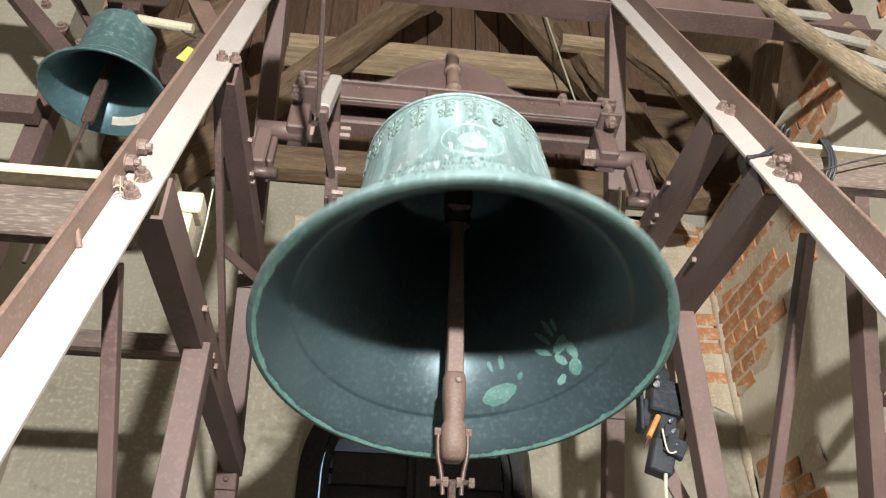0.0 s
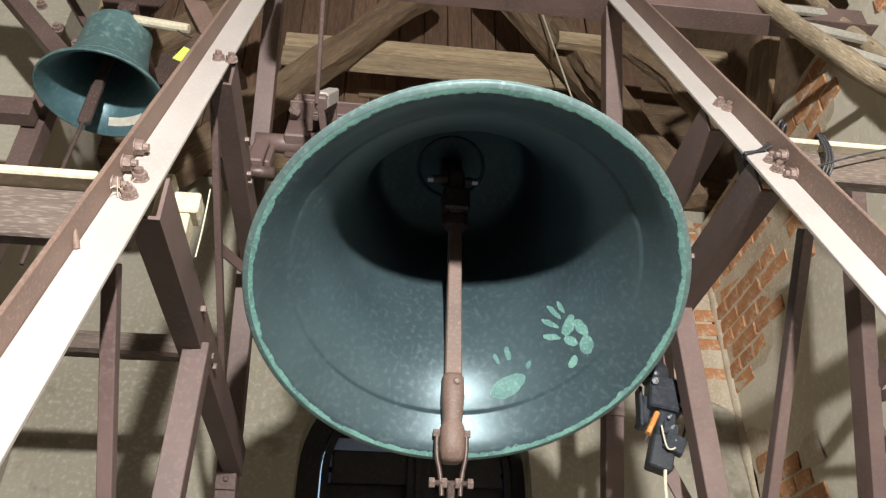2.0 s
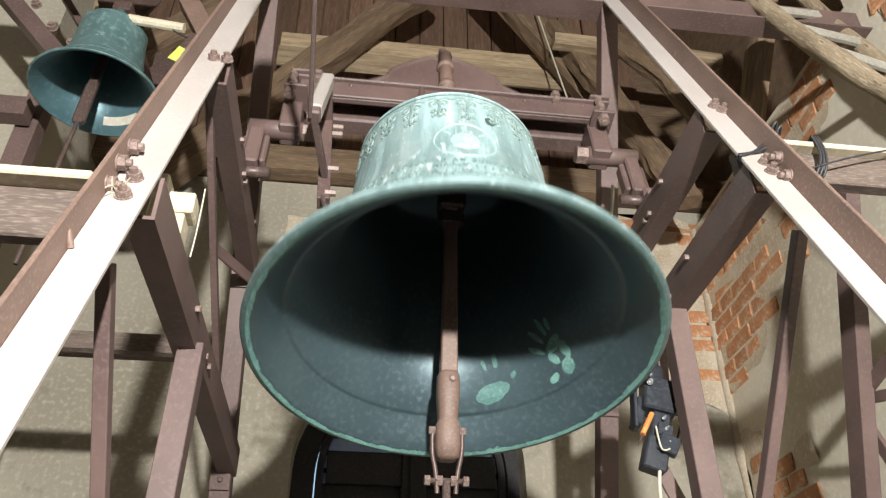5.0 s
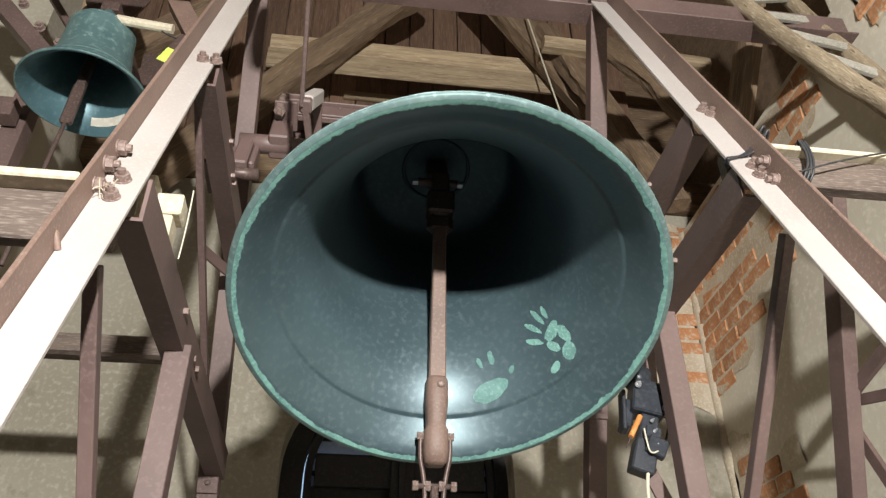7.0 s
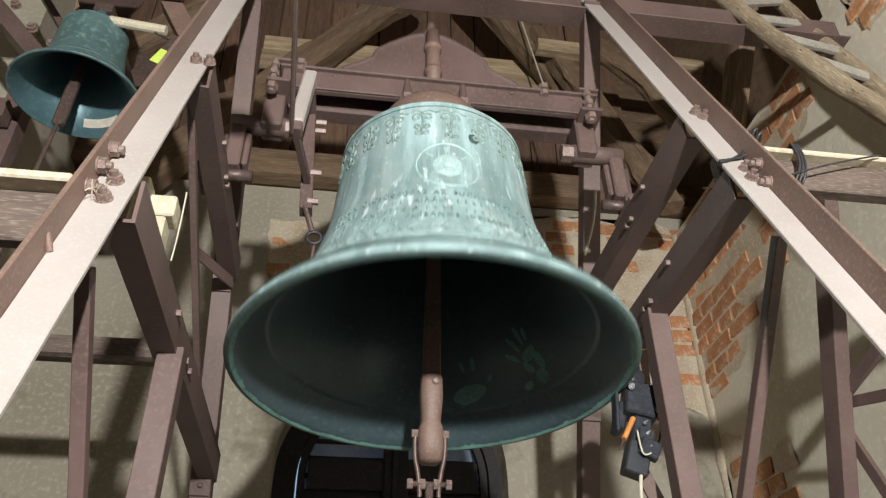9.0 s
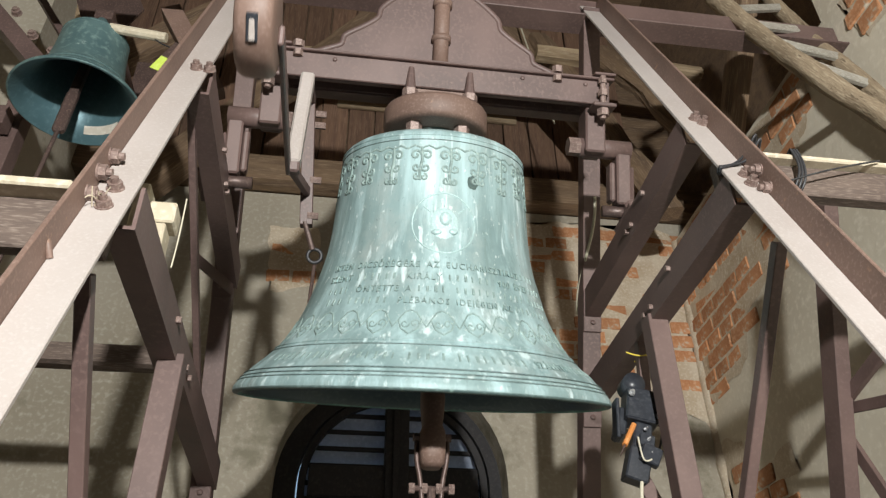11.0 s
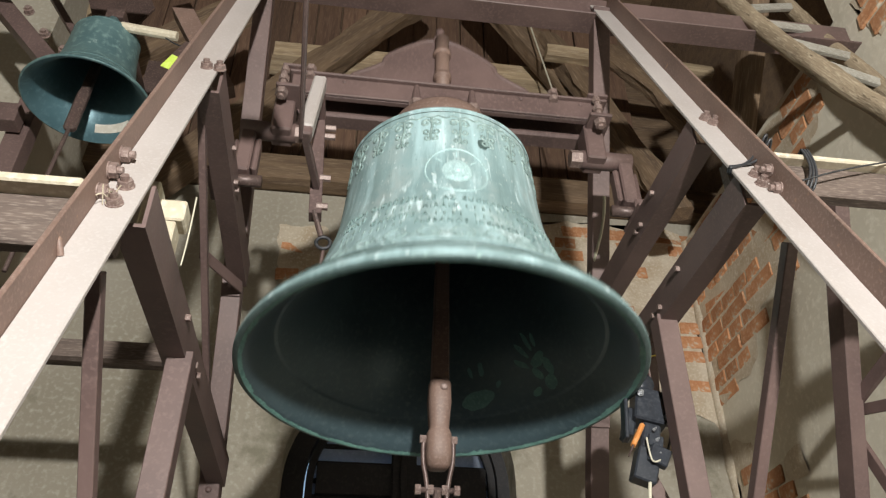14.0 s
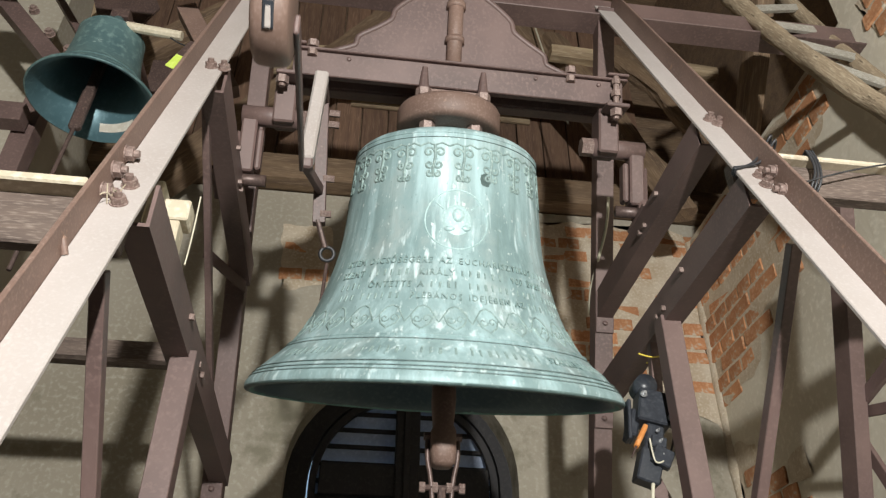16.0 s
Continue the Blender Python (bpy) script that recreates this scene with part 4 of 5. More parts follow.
timber("wall_plate", (-3.0, 1.86, 4.66), (2.2, 1.86, 4.66), 0.16, 0.20, WOOD, "heavy brown timber wall plate on the masonry", "timber beam")
timber("wall_plate", (-3.0, 2.10, 4.64), (2.2, 2.10, 4.64), 0.3, 0.14, WOOD, "heavy brown timber wall plate on the masonry", "timber beam")
timber("roof_strut", (0.10, 1.70, 6.36), (-1.55, 1.70, 4.30), 0.14, 0.19, WOOD, "rough brown diagonal roof strut", "roof timber", (0, 1, 0), 0.02, "diagonal roof struts")
timber("roof_strut", (0.52, 1.70, 6.50), (1.60, 1.70, 4.72), 0.14, 0.20, WOOD, "rough brown diagonal roof strut", "roof timber", (0, 1, 0), 0.02, "diagonal roof struts")
timber("tie_plank", (-0.95, 1.83, 5.60), (1.25, 1.83, 5.60), 0.045, 0.17, PLANKH, "weathered pale plank across the boards", "plank", (0, 1, 0), 0.006, "planks across the boarding")
timber("tie_plank", (-0.95, 1.87, 5.78), (1.25, 1.87, 5.79), 0.045, 0.17, PLANKH, "weathered pale plank across the boards", "plank", (0, 1, 0), 0.006, "planks across the boarding")
timber("tie_plank", (-0.42, 2.262, 5.74), (0.95, 2.262, 5.72), 0.03, 0.07, PLANKH, "narrow pale batten nailed to the boards", "plank", (0, 1, 0), 0.006, "planks across the boarding")
timber("purlin", (0.9, 1.45, 5.57), (2.06, 1.45, 5.52), 0.10, 0.075, PLANKH, "pale squared roof purlin", "roof timber")
timber("rafter", (1.50, 1.25, 4.10), (0.98, 1.62, 5.95), 0.10, 0.14, WOOD, "curved old roof rafter", "roof timber", (0, 1, 0), 0.03)
timber("rafter", (1.60, 0.95, 4.36), (1.30, 1.4, 5.6), 0.09, 0.13, WOOD, "brown split roof rafter", "roof timber", (0, 1, 0), 0.03)
timber("knee_brace", (1.60, 0.78, 4.05), (1.60, 0.20, 4.75), 0.09, 0.14, WOOD, "brown timber knee brace by the brick pier", "roof timber", (1, 0, 0), 0.015)
timber("roof_strut", (-0.95, 1.2, 5.5), (-1.95, 1.2, 4.5), 0.12, 0.16, WOOD, "dark roof strut over the small bell", "roof timber", (0, 1, 0), 0.02, "diagonal roof struts")
tagged(cord("hanging_cord", [(0.80, 1.55, 6.2), (0.86, 1.50, 5.7), (0.93, 1.45, 5.15), (0.96, 1.42, 4.9)], 0.006, CABLE), "thin pale cord hanging from the roof", "cord")

# ---------------------------------------------------------------- ladder
lad = thing("wooden_ladder", (0, 0, 0), "rough wooden pole ladder leaning over the frame", "ladder")


def pole(p0, p1, r, name, owner, mat=POLE, bumps=0.22):
    """A barked pole with knots; its own x runs along it."""
    p0, p1 = Vector(p0), Vector(p1)
    d = (p1 - p0).normalized()
    u = d.cross(Vector((0, 0, 1))).normalized()
    long = (p1 - p0).length
    bm = bmesh.new()
    n, m = 60, 18
    prev = None
    for i in range(n + 1):
        t = i / n
        ring = []
        for k in range(m):
            an = 2 * math.pi * k / m
            rr = r * (1 + bumps * noise.noise((t * 7 + r * 90, math.cos(an) * 1.2, math.sin(an) * 1.2)) + 0.3 * bumps * noise.noise((t * 34, math.cos(an) * 3, math.sin(an) * 3)))
            ring.append(bm.verts.new((t * long, rr * math.cos(an), rr * math.sin(an) + 0.02 * math.sin(3 * t))))
        if prev:
            for k in range(m):
                bm.faces.new((prev[k], prev[(k + 1) % m], ring[(k + 1) % m], ring[k]))
        else:
            bm.faces.new(ring)
        prev = ring
    bm.faces.new(prev)
    ob = part(name, bm, mat, owner, "", True)
    ob.matrix_basis = Matrix.Translation(p0) @ Matrix((d, u, d.cross(u))).transposed().to_4x4()
    return ob


PA, PB = Vector((1.36, 0.14, 4.55)), Vector((1.478, -0.40, 3.21))
QA, QB = Vector((1.740, 0.331, 5.029)), Vector((1.740, -0.215, 3.428))
pole(PA, PB, 0.040, "ladder_pole", lad)
pole(QA, QB, 0.034, "ladder_pole", lad)
for t, k in ((-0.048, 0.068), (0.13, 0.273), (0.277, 0.457), (0.435, 0.631), (0.599, 0.787)):
    part("rung", bar(PA.lerp(PB, t), QA.lerp(QB, k), 0.022, 0.045, (0, 1, 0), 0.004), GREYWOOD, lad)

# ---------------------------------------------------------------- planks lashed to the legs
pl = thing("plank", (0, 0, 0), "dark old plank with a pale strip on its upper edge", "plank")
part("board", bar((-1.75, -0.765, 2.345), (-0.70, -0.765, 2.345), 0.11, 0.035, (0, 0, 1), 0.004), DARKPLANK, pl)
part("batten", bar((-1.75, -0.795, 2.412), (-0.775, -0.795, 2.412), 0.020, 0.05, (0, 0, 1), 0.004), PALEWOOD, pl, "pale wood strip along the upper edge")
pr = thing("plank", (0, 0, 0), "grey-brown plank with a pale strip on its top edge", "plank")
part("board", bar((0.66, -0.58, 2.775), (1.84, -0.58, 2.775), 0.095, 0.04, (0, 0, 1), 0.004), DARKPLANK, pr)
part("batten", bar((0.765, -0.607, 2.832), (1.84, -0.607, 2.832), 0.016, 0.04, (0, 0, 1), 0.004), PALEWOOD, pr, "pale strip along the top edge")
for k in range(3):
    cord("binding_wire", [(0.86 + 0.008 * k, -0.632, 2.85), (0.875 + 0.006 * k, -0.636, 2.80), (0.84 + 0.012 * k, -0.63, 2.72), (0.85, -0.56, 2.72), (0.87, -0.555, 2.85), (0.86 + 0.008 * k, -0.632, 2.85)], 0.0035, WIRE, pr)
cord("trailing_wire", [(0.83, -0.635, 2.74), (0.95, -0.64, 2.79), (1.1, -0.64, 2.83)], 0.0025, WIRE, pr)
# pale wedges stacked on a rail
for i, (x0, x1, y0, y1, z0, z1) in enumerate(((-0.735, -0.705, -0.60, -0.54, 2.437, 2.60), (-0.704, -0.645, -0.58, -0.52, 2.512, 2.567), (-0.704, -0.66, -0.58, -0.52, 2.437, 2.510))):
    ob = thing("wood_wedge", ((x0 + x1) / 2, (y0 + y1) / 2, z0), "pale new wooden wedge packed on the frame rail", "wedge", "wooden wedges")
    part("block", block(-(x1 - x0) / 2, (x1 - x0) / 2, -(y1 - y0) / 2, (y1 - y0) / 2, 0, z1 - z0, 0.004), PALEWOOD, ob)
tagged(cord("steel_strap", [(-0.635, -0.55, 2.60), (-0.64, -0.52, 2.50), (-0.645, -0.515, 2.435)], 0.0018, CABLE), "pale cable hanging beside the wedges", "cable")
timber("cross_timber", (-2.6, 0.60, 2.75), (-0.86, 0.60, 2.75), 0.08, 0.075, DARKPLANK, "dark timber cross beam behind the frame", "timber beam")
bm = bar((-0.72, -0.42, 3.07), (-0.72, 1.10, 2.20), 0.02, 0.03, (1, 0, 0))
part("stay_rod", bm, STEEL, frame_l)
part("stay_bar", bar((-0.77, 0.18, 2.93), (-0.67, 0.48, 2.985), 0.008, 0.045, (1, -0.3, 0)), STEEL, frame_l)
for k in range(5):
    q, f = near_leg_point(-0.730 + 0.004 * k, 2.362 + 0.003 * (k % 3), 0.012)
    cord("straw", [q, q + f * 0.02 + Vector((0.006 * math.sin(k * 2.1), 0, 0.01)), q + f * 0.028 + Vector((0.018 * math.sin(k * 2.1), 0, 0.016 * math.cos(k * 1.7)))], 0.0012, PALEWOOD, frame_l)

# ---------------------------------------------------------------- small bell in the next bay
SB = Vector((-1.295, 0.2, 3.841))
sb = thing("small_bell", SB, "small dull teal bronze bell with a hanging clapper", "bell")
sb.rotation_euler, sb.scale = (radians(1), radians(-1), 0), (0.951, 0.951, 0.951)
prof = smooth_profile([(0.03, 0.10), (0.08, 0.095), (0.118, 0.075), (0.130, 0.05), (0.133, 0.02), (0.138, -0.05), (0.150, -0.13), (0.172, -0.19), (0.205, -0.24), (0.235, -0.268), (0.245, -0.285)])
inn = smooth_profile([(0.236, -0.287), (0.205, -0.262), (0.172, -0.215), (0.145, -0.15), (0.128, -0.06), (0.120, 0.03), (0.09, 0.06), (0.01, 0.065)])
part("body", lathe(prof + [(0.243, -0.288), (0.238, -0.289)], 96, caps=False), SMALLBELL, sb, "", True)
part("inside", lathe([(0.238, -0.289)] + inn, 96, caps=False), SMALLIN, sb, "blue-green inner bronze", True)
part("crown_loop", lathe([(0.035, 0.095), (0.03, 0.12), (0.036, 0.15), (0.02, 0.19), (0.008, 0.20)], 16), SMALLBELL, sb, "", True)
for z in (0.055, -0.20, -0.25):
    r = float(np.interp(-z, [-b for a, b in prof], [a for a, b in prof]))
    part("moulding", lathe([(r - 0.002, z + 0.004), (r + 0.003, z), (r - 0.002, z - 0.004)], 96, closed=True), SMALLBELL, sb)
bm = bmesh.new()
bar((0.0, 0.0, 0.06), (-0.012, -0.02, -0.28), 0.035, 0.03, (1, 0, 0), 0.004, bm)
bar((-0.012, -0.02, -0.25), (-0.02, -0.03, -0.46), 0.045, 0.035, (1, 0, 0), 0.01, bm)
part("clapper", bm, IRON, sb, "dark iron clapper")
cord("pull_rope", [(-0.02, -0.03, -0.44), (-0.025, -0.04, -0.55), (-0.035, -0.05, -0.72), (-0.06, -0.06, -1.1)], 0.008, IRON, sb)
bm = bmesh.new()
st = []
for k in range(15):
    an = -0.12 + 0.80 * k / 14
    for r, z in ((0.205, -0.262), (0.184, -0.234)):
        st.append(bm.verts.new((r * 0.992 * math.sin(an), r * 0.992 * math.cos(an), z - 0.002)))
for k in range(14):
    bm.faces.new((st[2 * k], st[2 * k + 1], st[2 * k + 3], st[2 * k + 2]))
part("pale_band", bm, PALEBAND, sb, "bright pale band inside the lip")
part("yoke_pole", rod((0.075, -0.084, 0.060), (0.298, -0.084, 0.031), 0.020, 10), PALEWOOD, sb, "pale wooden pole")
for s_ in (-1, 1):
    part("crown_strap", bar((0.035 * s_, 0.0, 0.10), (0.055 * s_, 0.02, 0.20), 0.012, 0.03, (0, 1, 0)), IRON, sb)
tagf = thing("yellow_tag", (-1.002, 0.090, 3.699), "bright yellow-green paper tag on a wire", "tag")
part("paper", bar((-0.014, 0, -0.03), (0.016, 0.0, 0.035), 0.036, 0.003, (1, 0, -0.3), 0), TAG, tagf)
part("clip", bar((0.0, 0.01, 0.02), (0.045, 0.02, 0.13), 0.03, 0.02, (1, 0, 0)), IRON, tagf)
cord("wire", [(0.03, 0.01, 0.10), (-0.04, 0.02, 0.13), (-0.09, 0.05, 0.22)], 0.003, WIRE, tagf)
# steel frame of the small bell
sf = thing("bell_frame", (0, 0, 0), "dark red-brown steel frame under the small bell", "bell frame")
part("leg", bar((-2.0, 0.40, 4.42), (-1.52, 0.40, 3.88), 0.09, 0.07, (0, 1, 0)), STEEL, sf)
part("leg", bar((-1.60, 0.45, 3.95), (-1.62, 0.45, 0.0), 0.08, 0.08, (0, 1, 0)), STEEL, sf)
part("rail", bar((-2.6, 0.36, 3.60), (-1.58, 0.36, 3.60), 0.07, 0.09, (0, 1, 0)), STEEL, sf)
bm = bmesh.new()
hexa = [(-0.16, 0.05), (-0.10, 0.14), (0.10, 0.15), (0.16, 0.02), (0.10, -0.12), (-0.10, -0.10)]
for y in (0.60, 0.612):
    bm.faces.new([bm.verts.new((-1.482 + x, y, 4.576 + z)) for x, z in hexa])
vs = list(bm.verts)
for k in range(6):
    bm.faces.new((vs[k], vs[(k + 1) % 6], vs[6 + (k + 1) % 6], vs[6 + k]))
part("plate", bm, IRON, sf, "dark six-sided steel plate")
part("back_plate", block(-1.30, -1.12, 0.66, 0.675, 3.70, 4.30), IRON, sf)
part("leg", bar((-1.08, 0.28, 4.22), (-0.82, 0.25, 3.72), 0.06, 0.08, (0, 1, 0)), RUST, sf)
for x, z in ((-1.62, 4.07), (-1.72, 4.2), (-1.52, 3.98)):
    part("bolt", hexbolt((x, 0.36, z), (0, -1, 0), 0.02, 0.02), BOLT, sf)
part("bearer", bar((-1.295, 0.18, 4.045), (-1.295, 0.66, 4.045), 0.07, 0.05, (1, 0, 0)), IRON, sf)
part("thin_leg", bar((-1.771, 0.500, 4.531), (-1.546, 0.500, 4.196), 0.05, 0.03, (0, 1, 0)), STEEL, sf)
timber("roof_strut", (-1.75, 0.9, 5.1), (-1.5, 0.7, 4.05), 0.07, 0.09, PLANKH, "broken pale roof lath behind the small bell", "roof timber", (0, 1, 0), 0.02)

# ---------------------------------------------------------------- electric striker beside the bell
st_ = thing("electric_striker", (0.628, 0.05, 2.385), "black electric bell striker bolted to the frame post", "striker")
st_.scale = (0.88, 0.88, 0.88)
part("housing", bar((0.008, 0.0, 0.078), (-0.018, -0.01, -0.040), 0.112, 0.08, (1, 0, 0.22), 0.006), BLACK, st_)
part("side_box", bar((-0.058, 0.025, 0.02), (-0.088, 0.015, -0.075), 0.035, 0.07, (1, 0, 0.3), 0.006), BLACK, st_)
part("lower_arm", bar((-0.01, -0.01, -0.04), (-0.045, -0.02, -0.17), 0.06, 0.05, (1, 0, 0.15), 0.006), BLACK, st_)
part("lower_box", bar((-0.035, -0.02, -0.13), (-0.07, -0.02, -0.235), 0.075, 0.06, (1, 0, 0.35), 0.005), BLACK, st_)
part("connector", bar((0.0, -0.05, -0.13), (-0.03, -0.055, -0.185), 0.065, 0.03, (1, 0, 0.5), 0.004), BLACK, st_)
part("clip", bar((-0.01, -0.04, -0.085), (-0.02, -0.042, -0.125), 0.05, 0.02, (1, 0, 0.3), 0.003), BLACK, st_)
cord("lead", [(-0.05, -0.06, -0.10), (-0.055, -0.075, -0.15), (-0.045, -0.07, -0.19), (-0.02, -0.07, -0.175)], 0.003, CABLE, st_)
part("stay", bar((-0.02, 0.06, -0.16), (0.12, 0.12, -0.42), 0.012, 0.05, (0, 1, 0.2)), STEEL, st_)
part("spring_plate", bar((-0.085, 0.0, 0.05), (-0.10, -0.005, -0.09), 0.012, 0.05, (1, 0, 0.2), 0.003), BLACK, st_)
part("roller", rod((-0.02, -0.03, 0.105), (-0.02, 0.04, 0.105), 0.038, 20), BLACK, st_, "", True)
for x, z in ((0.036, -0.022), (-0.044, 0.058), (-0.016, -0.068), (-0.012, -0.102), (-0.014, -0.150)):
    part("bolt", hexbolt((x, -0.05, z), (0, -1, 0), 0.010 if z > -0.03 else 0.005, 0.009), ZINC, st_)
part("piston", rod((-0.045, -0.03, -0.045), (-0.095, -0.05, -0.125), 0.009, 10), ORANGE, st_, "orange tube")
part("piston_tip", rod((-0.095, -0.05, -0.125), (-0.118, -0.06, -0.165), 0.004, 8, None, 0.002), IRON, st_)
part("arm", bar((0.035, 0.03, 0.07), (0.055, 0.03, 0.31), 0.035, 0.035, (1, 0, 0)), STEEL, st_)
part("bracket", bar((0.06, 0.0, 0.0), (0.12, 0.0, 0.0), 0.05, 0.06, (0, 0, 1)), STEEL, st_)
cord("tie", [(-0.02, 0.0, 0.235), (0.02, 0.0, 0.22), (0.07, 0.005, 0.235), (0.07, 0.05, 0.235), (0.03, 0.06, 0.23)], 0.003, YELLOW, st_)
cord("cable", [(-0.04, -0.03, -0.20), (-0.06, -0.05, -0.25), (-0.065, -0.04, -0.33), (-0.05, 0, -0.6), (0.02, 0.05, -2.38)], 0.006, CABLE, st_)
cord("cable", [(0.06, 0.05, 0.30), (0.075, 0.0, 0.05), (0.07, -0.03, -0.10), (0.065, -0.02, -0.30), (0.03, 0, -2.38)], 0.006, CABLE, st_)
cord("cable", [(0.065, 0.06, 0.32), (0.085, 0.02, 0.10), (0.05, -0.02, -0.12), (0.0, -0.03, -0.16)], 0.004, WIRE, st_)
tagged(cord("loose_cable", [(0.665, 0.24, 3.36), (0.672, 0.28, 3.28), (0.655, 0.45, 3.16), (0.65, 0.55, 3.08), (0.66, 0.58, 3.03)], 0.006, CABLE), "cream cable clipped along the frame leg", "cable")

# ---------------------------------------------------------------- stray steel by the side wall
rp = thing("steel_post", (0, 0, 0), "dark purple-brown steel post with cross braces", "steel post")
part("post", bar((1.500, 0.078, 3.300), (1.500, 0.678, 1.780), 0.055, 0.09, (1, 0, 0)), STEEL, rp)
part("foot", bar((1.503, 0.678, 1.80), (1.503, 0.678, 0.0), 0.055, 0.09, (1, 0, 0)), STEEL, rp)
part("brace", bar((1.530, 0.442, 2.591), (1.530, -0.043, 2.710), 0.02, 0.05, (1, 0, 0)), STEEL, rp)
part("brace", bar((1.555, 0.476, 2.606), (1.555, 0.289, 2.157), 0.02, 0.045, (1, 0, 0)), STEEL, rp)
part("brace", bar((1.545, 0.456, 2.612), (1.545, 0.046, 2.497), 0.012, 0.04, (1, 0, 0)), STEEL, rp)

# ---------------------------------------------------------------- bare bricks in the plaster
def brick_mesh(name, l, h, d, seed):
    bm = bmesh.new()
    rnd = random.Random(seed)
    bmesh.ops.create_cube(bm, size=1)
    bmesh.ops.scale(bm, vec=(d, l, h), verts=bm.verts)
    bmesh.ops.bevel(bm, geom=bm.edges[:], offset=0.006, segments=1, affect="EDGES")
    for v in bm.verts:
        v.co += Vector((rnd.uniform(-0.003, 0.003), rnd.uniform(-0.004, 0.004), rnd.uniform(-0.003, 0.003)))
    me = bpy.data.meshes.new(name)
    bm.to_mesh(me)
    bm.free()
    me.materials.append(BRICK)
    return me


LONG = [brick_mesh("brick", 0.285, 0.080, 0.05, k) for k in range(4)]
SHORT = [brick_mesh("brick", 0.137, 0.080, 0.05, 10 + k) for k in range(4)]


def inside(p, poly):
    hit_ = False
    for (xa, ya), (xb, yb) in zip(poly, poly[1:] + poly[:1]):
        if (ya > p[1]) != (yb > p[1]) and p[0] < (xb - xa) * (p[1] - ya) / (yb - ya) + xa:
            hit_ = not hit_
    return hit_


def brick_patch(owner, poly, place, share, seed):
    """Courses of bricks inside the polygon; place(along, z, proud) gives the pose."""
    rnd = random.Random(seed)
    bm = bmesh.new()
    ring = []
    for (ya, za), (yb, zb) in zip(poly, poly[1:] + poly[:1]):
        m = max(3, int(math.hypot(yb - ya, zb - za) / 0.03))
        for k in range(m):
            y, z = ya + (yb - ya) * k / m, za + (zb - za) * k / m
            y += 0.045 * noise.noise((y * 7, z * 7, seed)) + 0.007 * noise.noise((y * 35, z * 35, seed))
            z += 0.045 * noise.noise((y * 7, z * 7, seed + 9)) + 0.007 * noise.noise((y * 35, z * 35, seed + 5))
            ring.append(bm.verts.new(place(y, z, 0.0) @ Vector((0.008, 0, 0))))
    bm.faces.new(ring)
    bmesh.ops.triangulate(bm, faces=bm.faces[:])
    part("mortar", bm, MORTAR, owner)
    lo, hi = min(p[0] for p in poly), max(p[0] for p in poly)
    z0, z1 = min(p[1] for p in poly), max(p[1] for p in poly)
    row = math.floor(z0 / 0.094)
    while row * 0.094 < z1:
        z = row * 0.094
        long_row = row % 2
        step = 0.298 if long_row else 0.150
        y = lo - (row * 0.071) % step
        while y < hi:
            c = y + step / 2
            if inside((c, z), poly) and rnd.random() < share:
                ob = new("brick", rnd.choice(LONG if long_row else SHORT))
                ob.parent = owner
                ob.matrix_basis = place(c, z, rnd.uniform(-0.034, -0.024)) @ pose(0, 0, 0, rnd.uniform(-2, 2), 0, rnd.uniform(-1.5, 1.5))
            y += step
        row += 1


def on_right(c, z, out):
    return pose(XR - out - 0.012, c, z)


def on_back(c, z, out):
    return pose(c, YB - out - 0.012, z, 0, 0, 90)


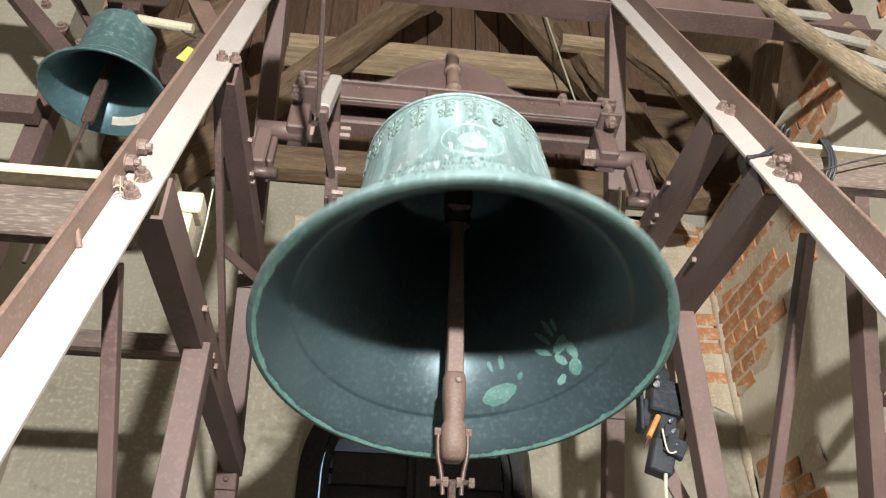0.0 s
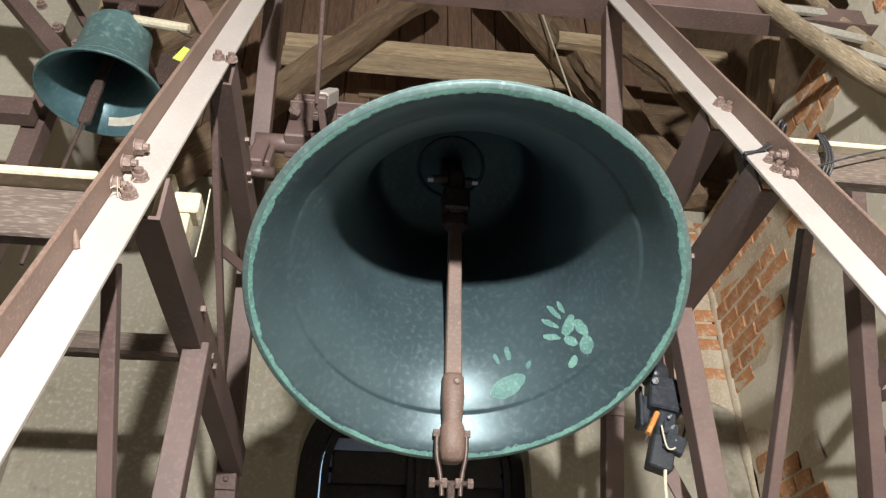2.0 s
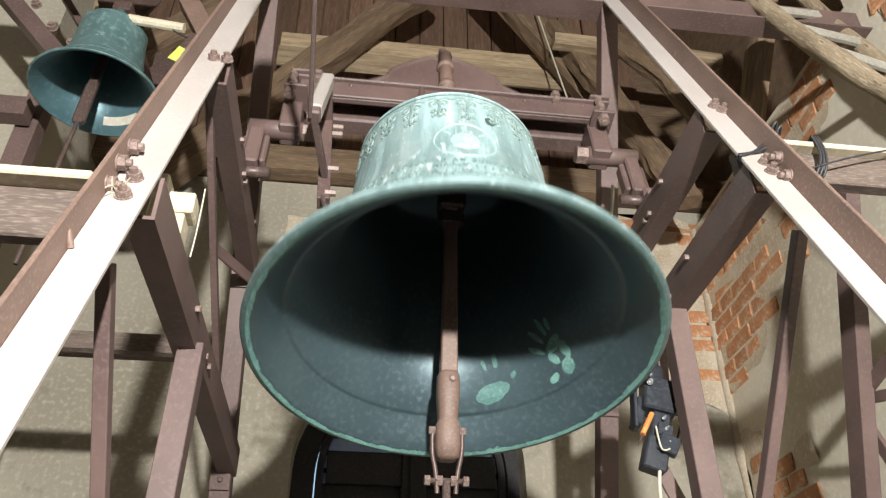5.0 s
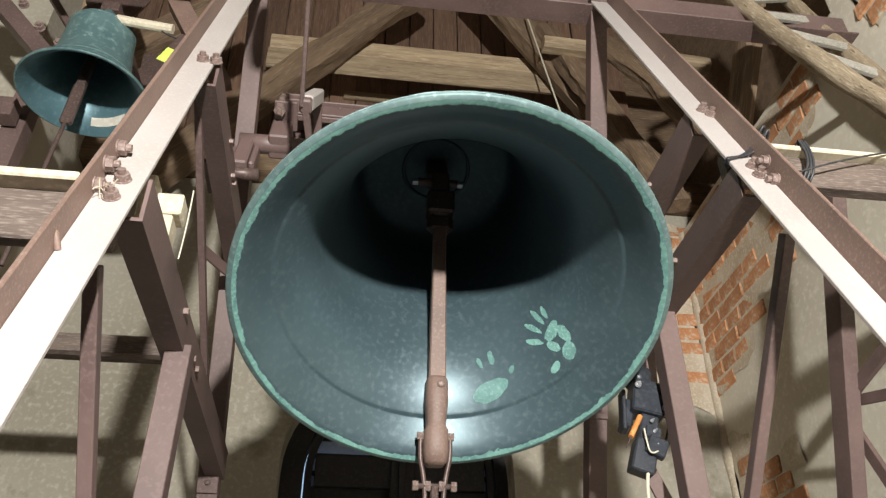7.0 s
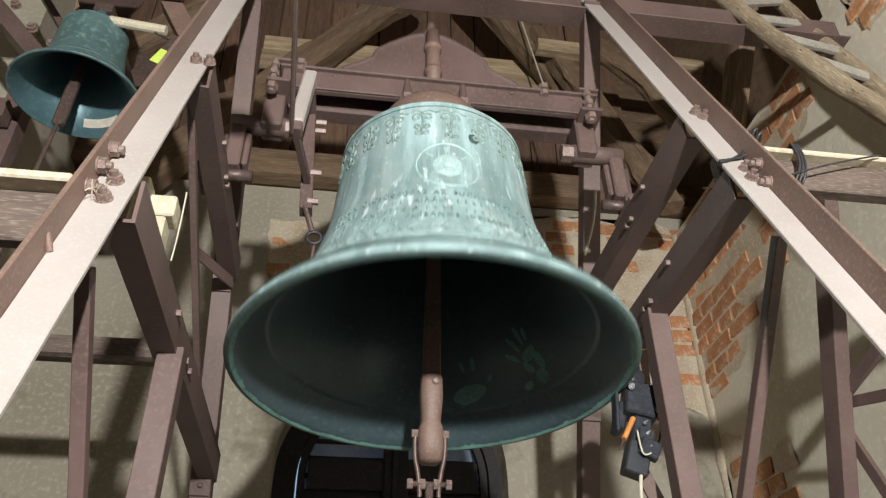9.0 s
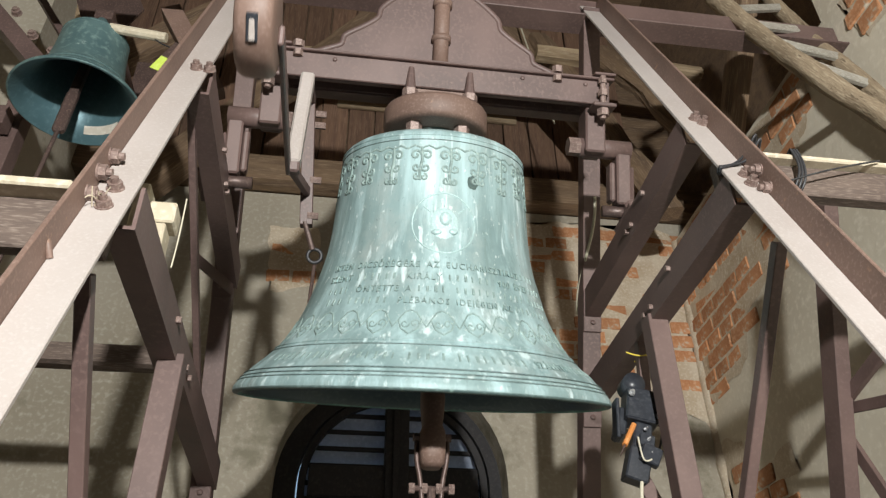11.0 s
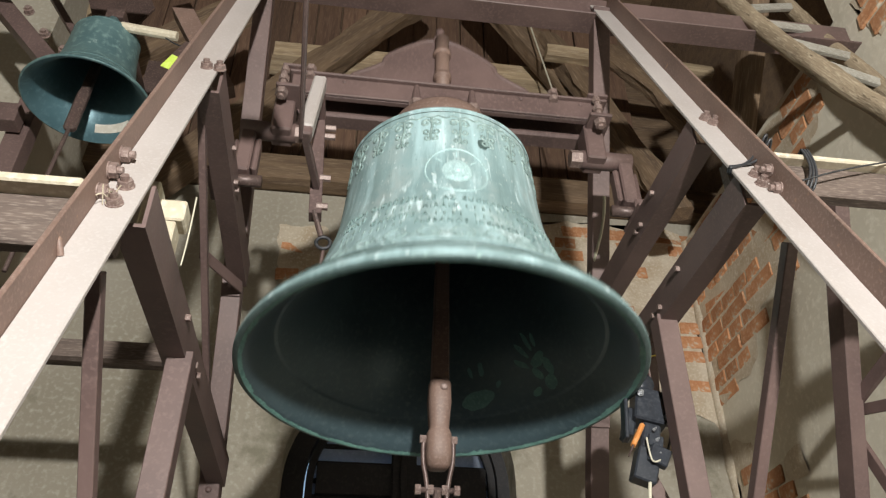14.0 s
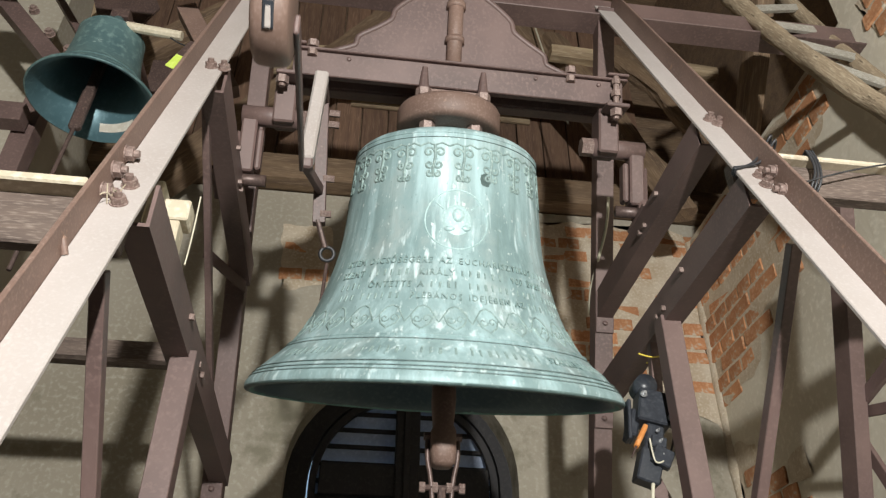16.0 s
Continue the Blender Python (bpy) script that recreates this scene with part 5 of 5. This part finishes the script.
brick_patch(wall_right, [(1.86, 4.36), (1.16, 4.36), (1.02, 4.08), (0.84, 3.72), (0.90, 3.50), (1.06, 3.56), (1.30, 3.52), (1.40, 3.32), (1.80, 3.24), (1.86, 3.3)], on_right, 0.84, 1)
brick_patch(wall_right, [(1.86, 3.02), (1.62, 2.96), (1.56, 2.76), (1.40, 2.62), (1.38, 2.44), (1.86, 2.44)], on_right, 0.85, 2)
brick_patch(wall_right, [(0.98, 4.36), (0.30, 4.36), (0.34, 4.18), (0.52, 3.96), (0.80, 4.10)], on_right, 0.85, 3)
brick_patch(wall_right, [(-0.02, 4.36), (-0.40, 4.36), (-0.34, 4.10), (-0.08, 4.06)], on_right, 0.7, 4)
brick_patch(wall_right, [(1.38, 2.78), (1.21, 2.78), (1.21, 2.67), (1.38, 2.67)], on_right, 1.0, 5)
# crumbling plaster fills the corner behind the bricks
bm = bmesh.new()
prev = None
for k in range(60):
    z = 4.40 * k / 59
    w = 0.034 + 0.014 * noise.noise((z * 6, 2.0, 1.0)) + 0.008 * noise.noise((z * 23, 5.0, 1.0))
    ring = [bm.verts.new(p) for p in ((XR + 0.01, YB + 0.01, z), (XR + 0.01, YB - 1.6 * w, z), (XR - 0.45 * w, YB - 0.75 * w, z), (XR - w, YB + 0.01, z))]
    if prev:
        for q in range(4):
            bm.faces.new((prev[q], prev[(q + 1) % 4], ring[(q + 1) % 4], ring[q]))
    prev = ring
part("corner_plaster", bm, MORTAR, wall_back, "crumbling corner plaster", True)
brick_patch(wall_back, [(0.78, 4.48), (1.82, 4.48), (1.82, 3.1), (1.62, 3.3), (0.85, 3.45)], on_back, 0.55, 6)
brick_patch(wall_back, [(-0.75, 4.30), (-0.45, 4.30), (-0.4, 3.9), (-0.7, 3.85)], on_back, 0.4, 7)


# ---------------------------------------------------------------- what moves
def motions():
    swing, clap = [], []
    period, start = 2.498, 2.078
    for i in range(161):
        t = i / 10
        turn = 2 * math.pi * (t - start) / period
        ph = math.cos(turn)
        a = (26.6 - 0.27 * t) * ph + 0.7 * math.cos(2 * turn)
        swing.append((t, pose(0, 0, AXIS_Z, -a)))
        clap.append((t, pose(0.01, 0, 0.045, a + 8 + 1.2 * ph)))
    walk(bell, swing)
    walk(clapper, clap)


motions()
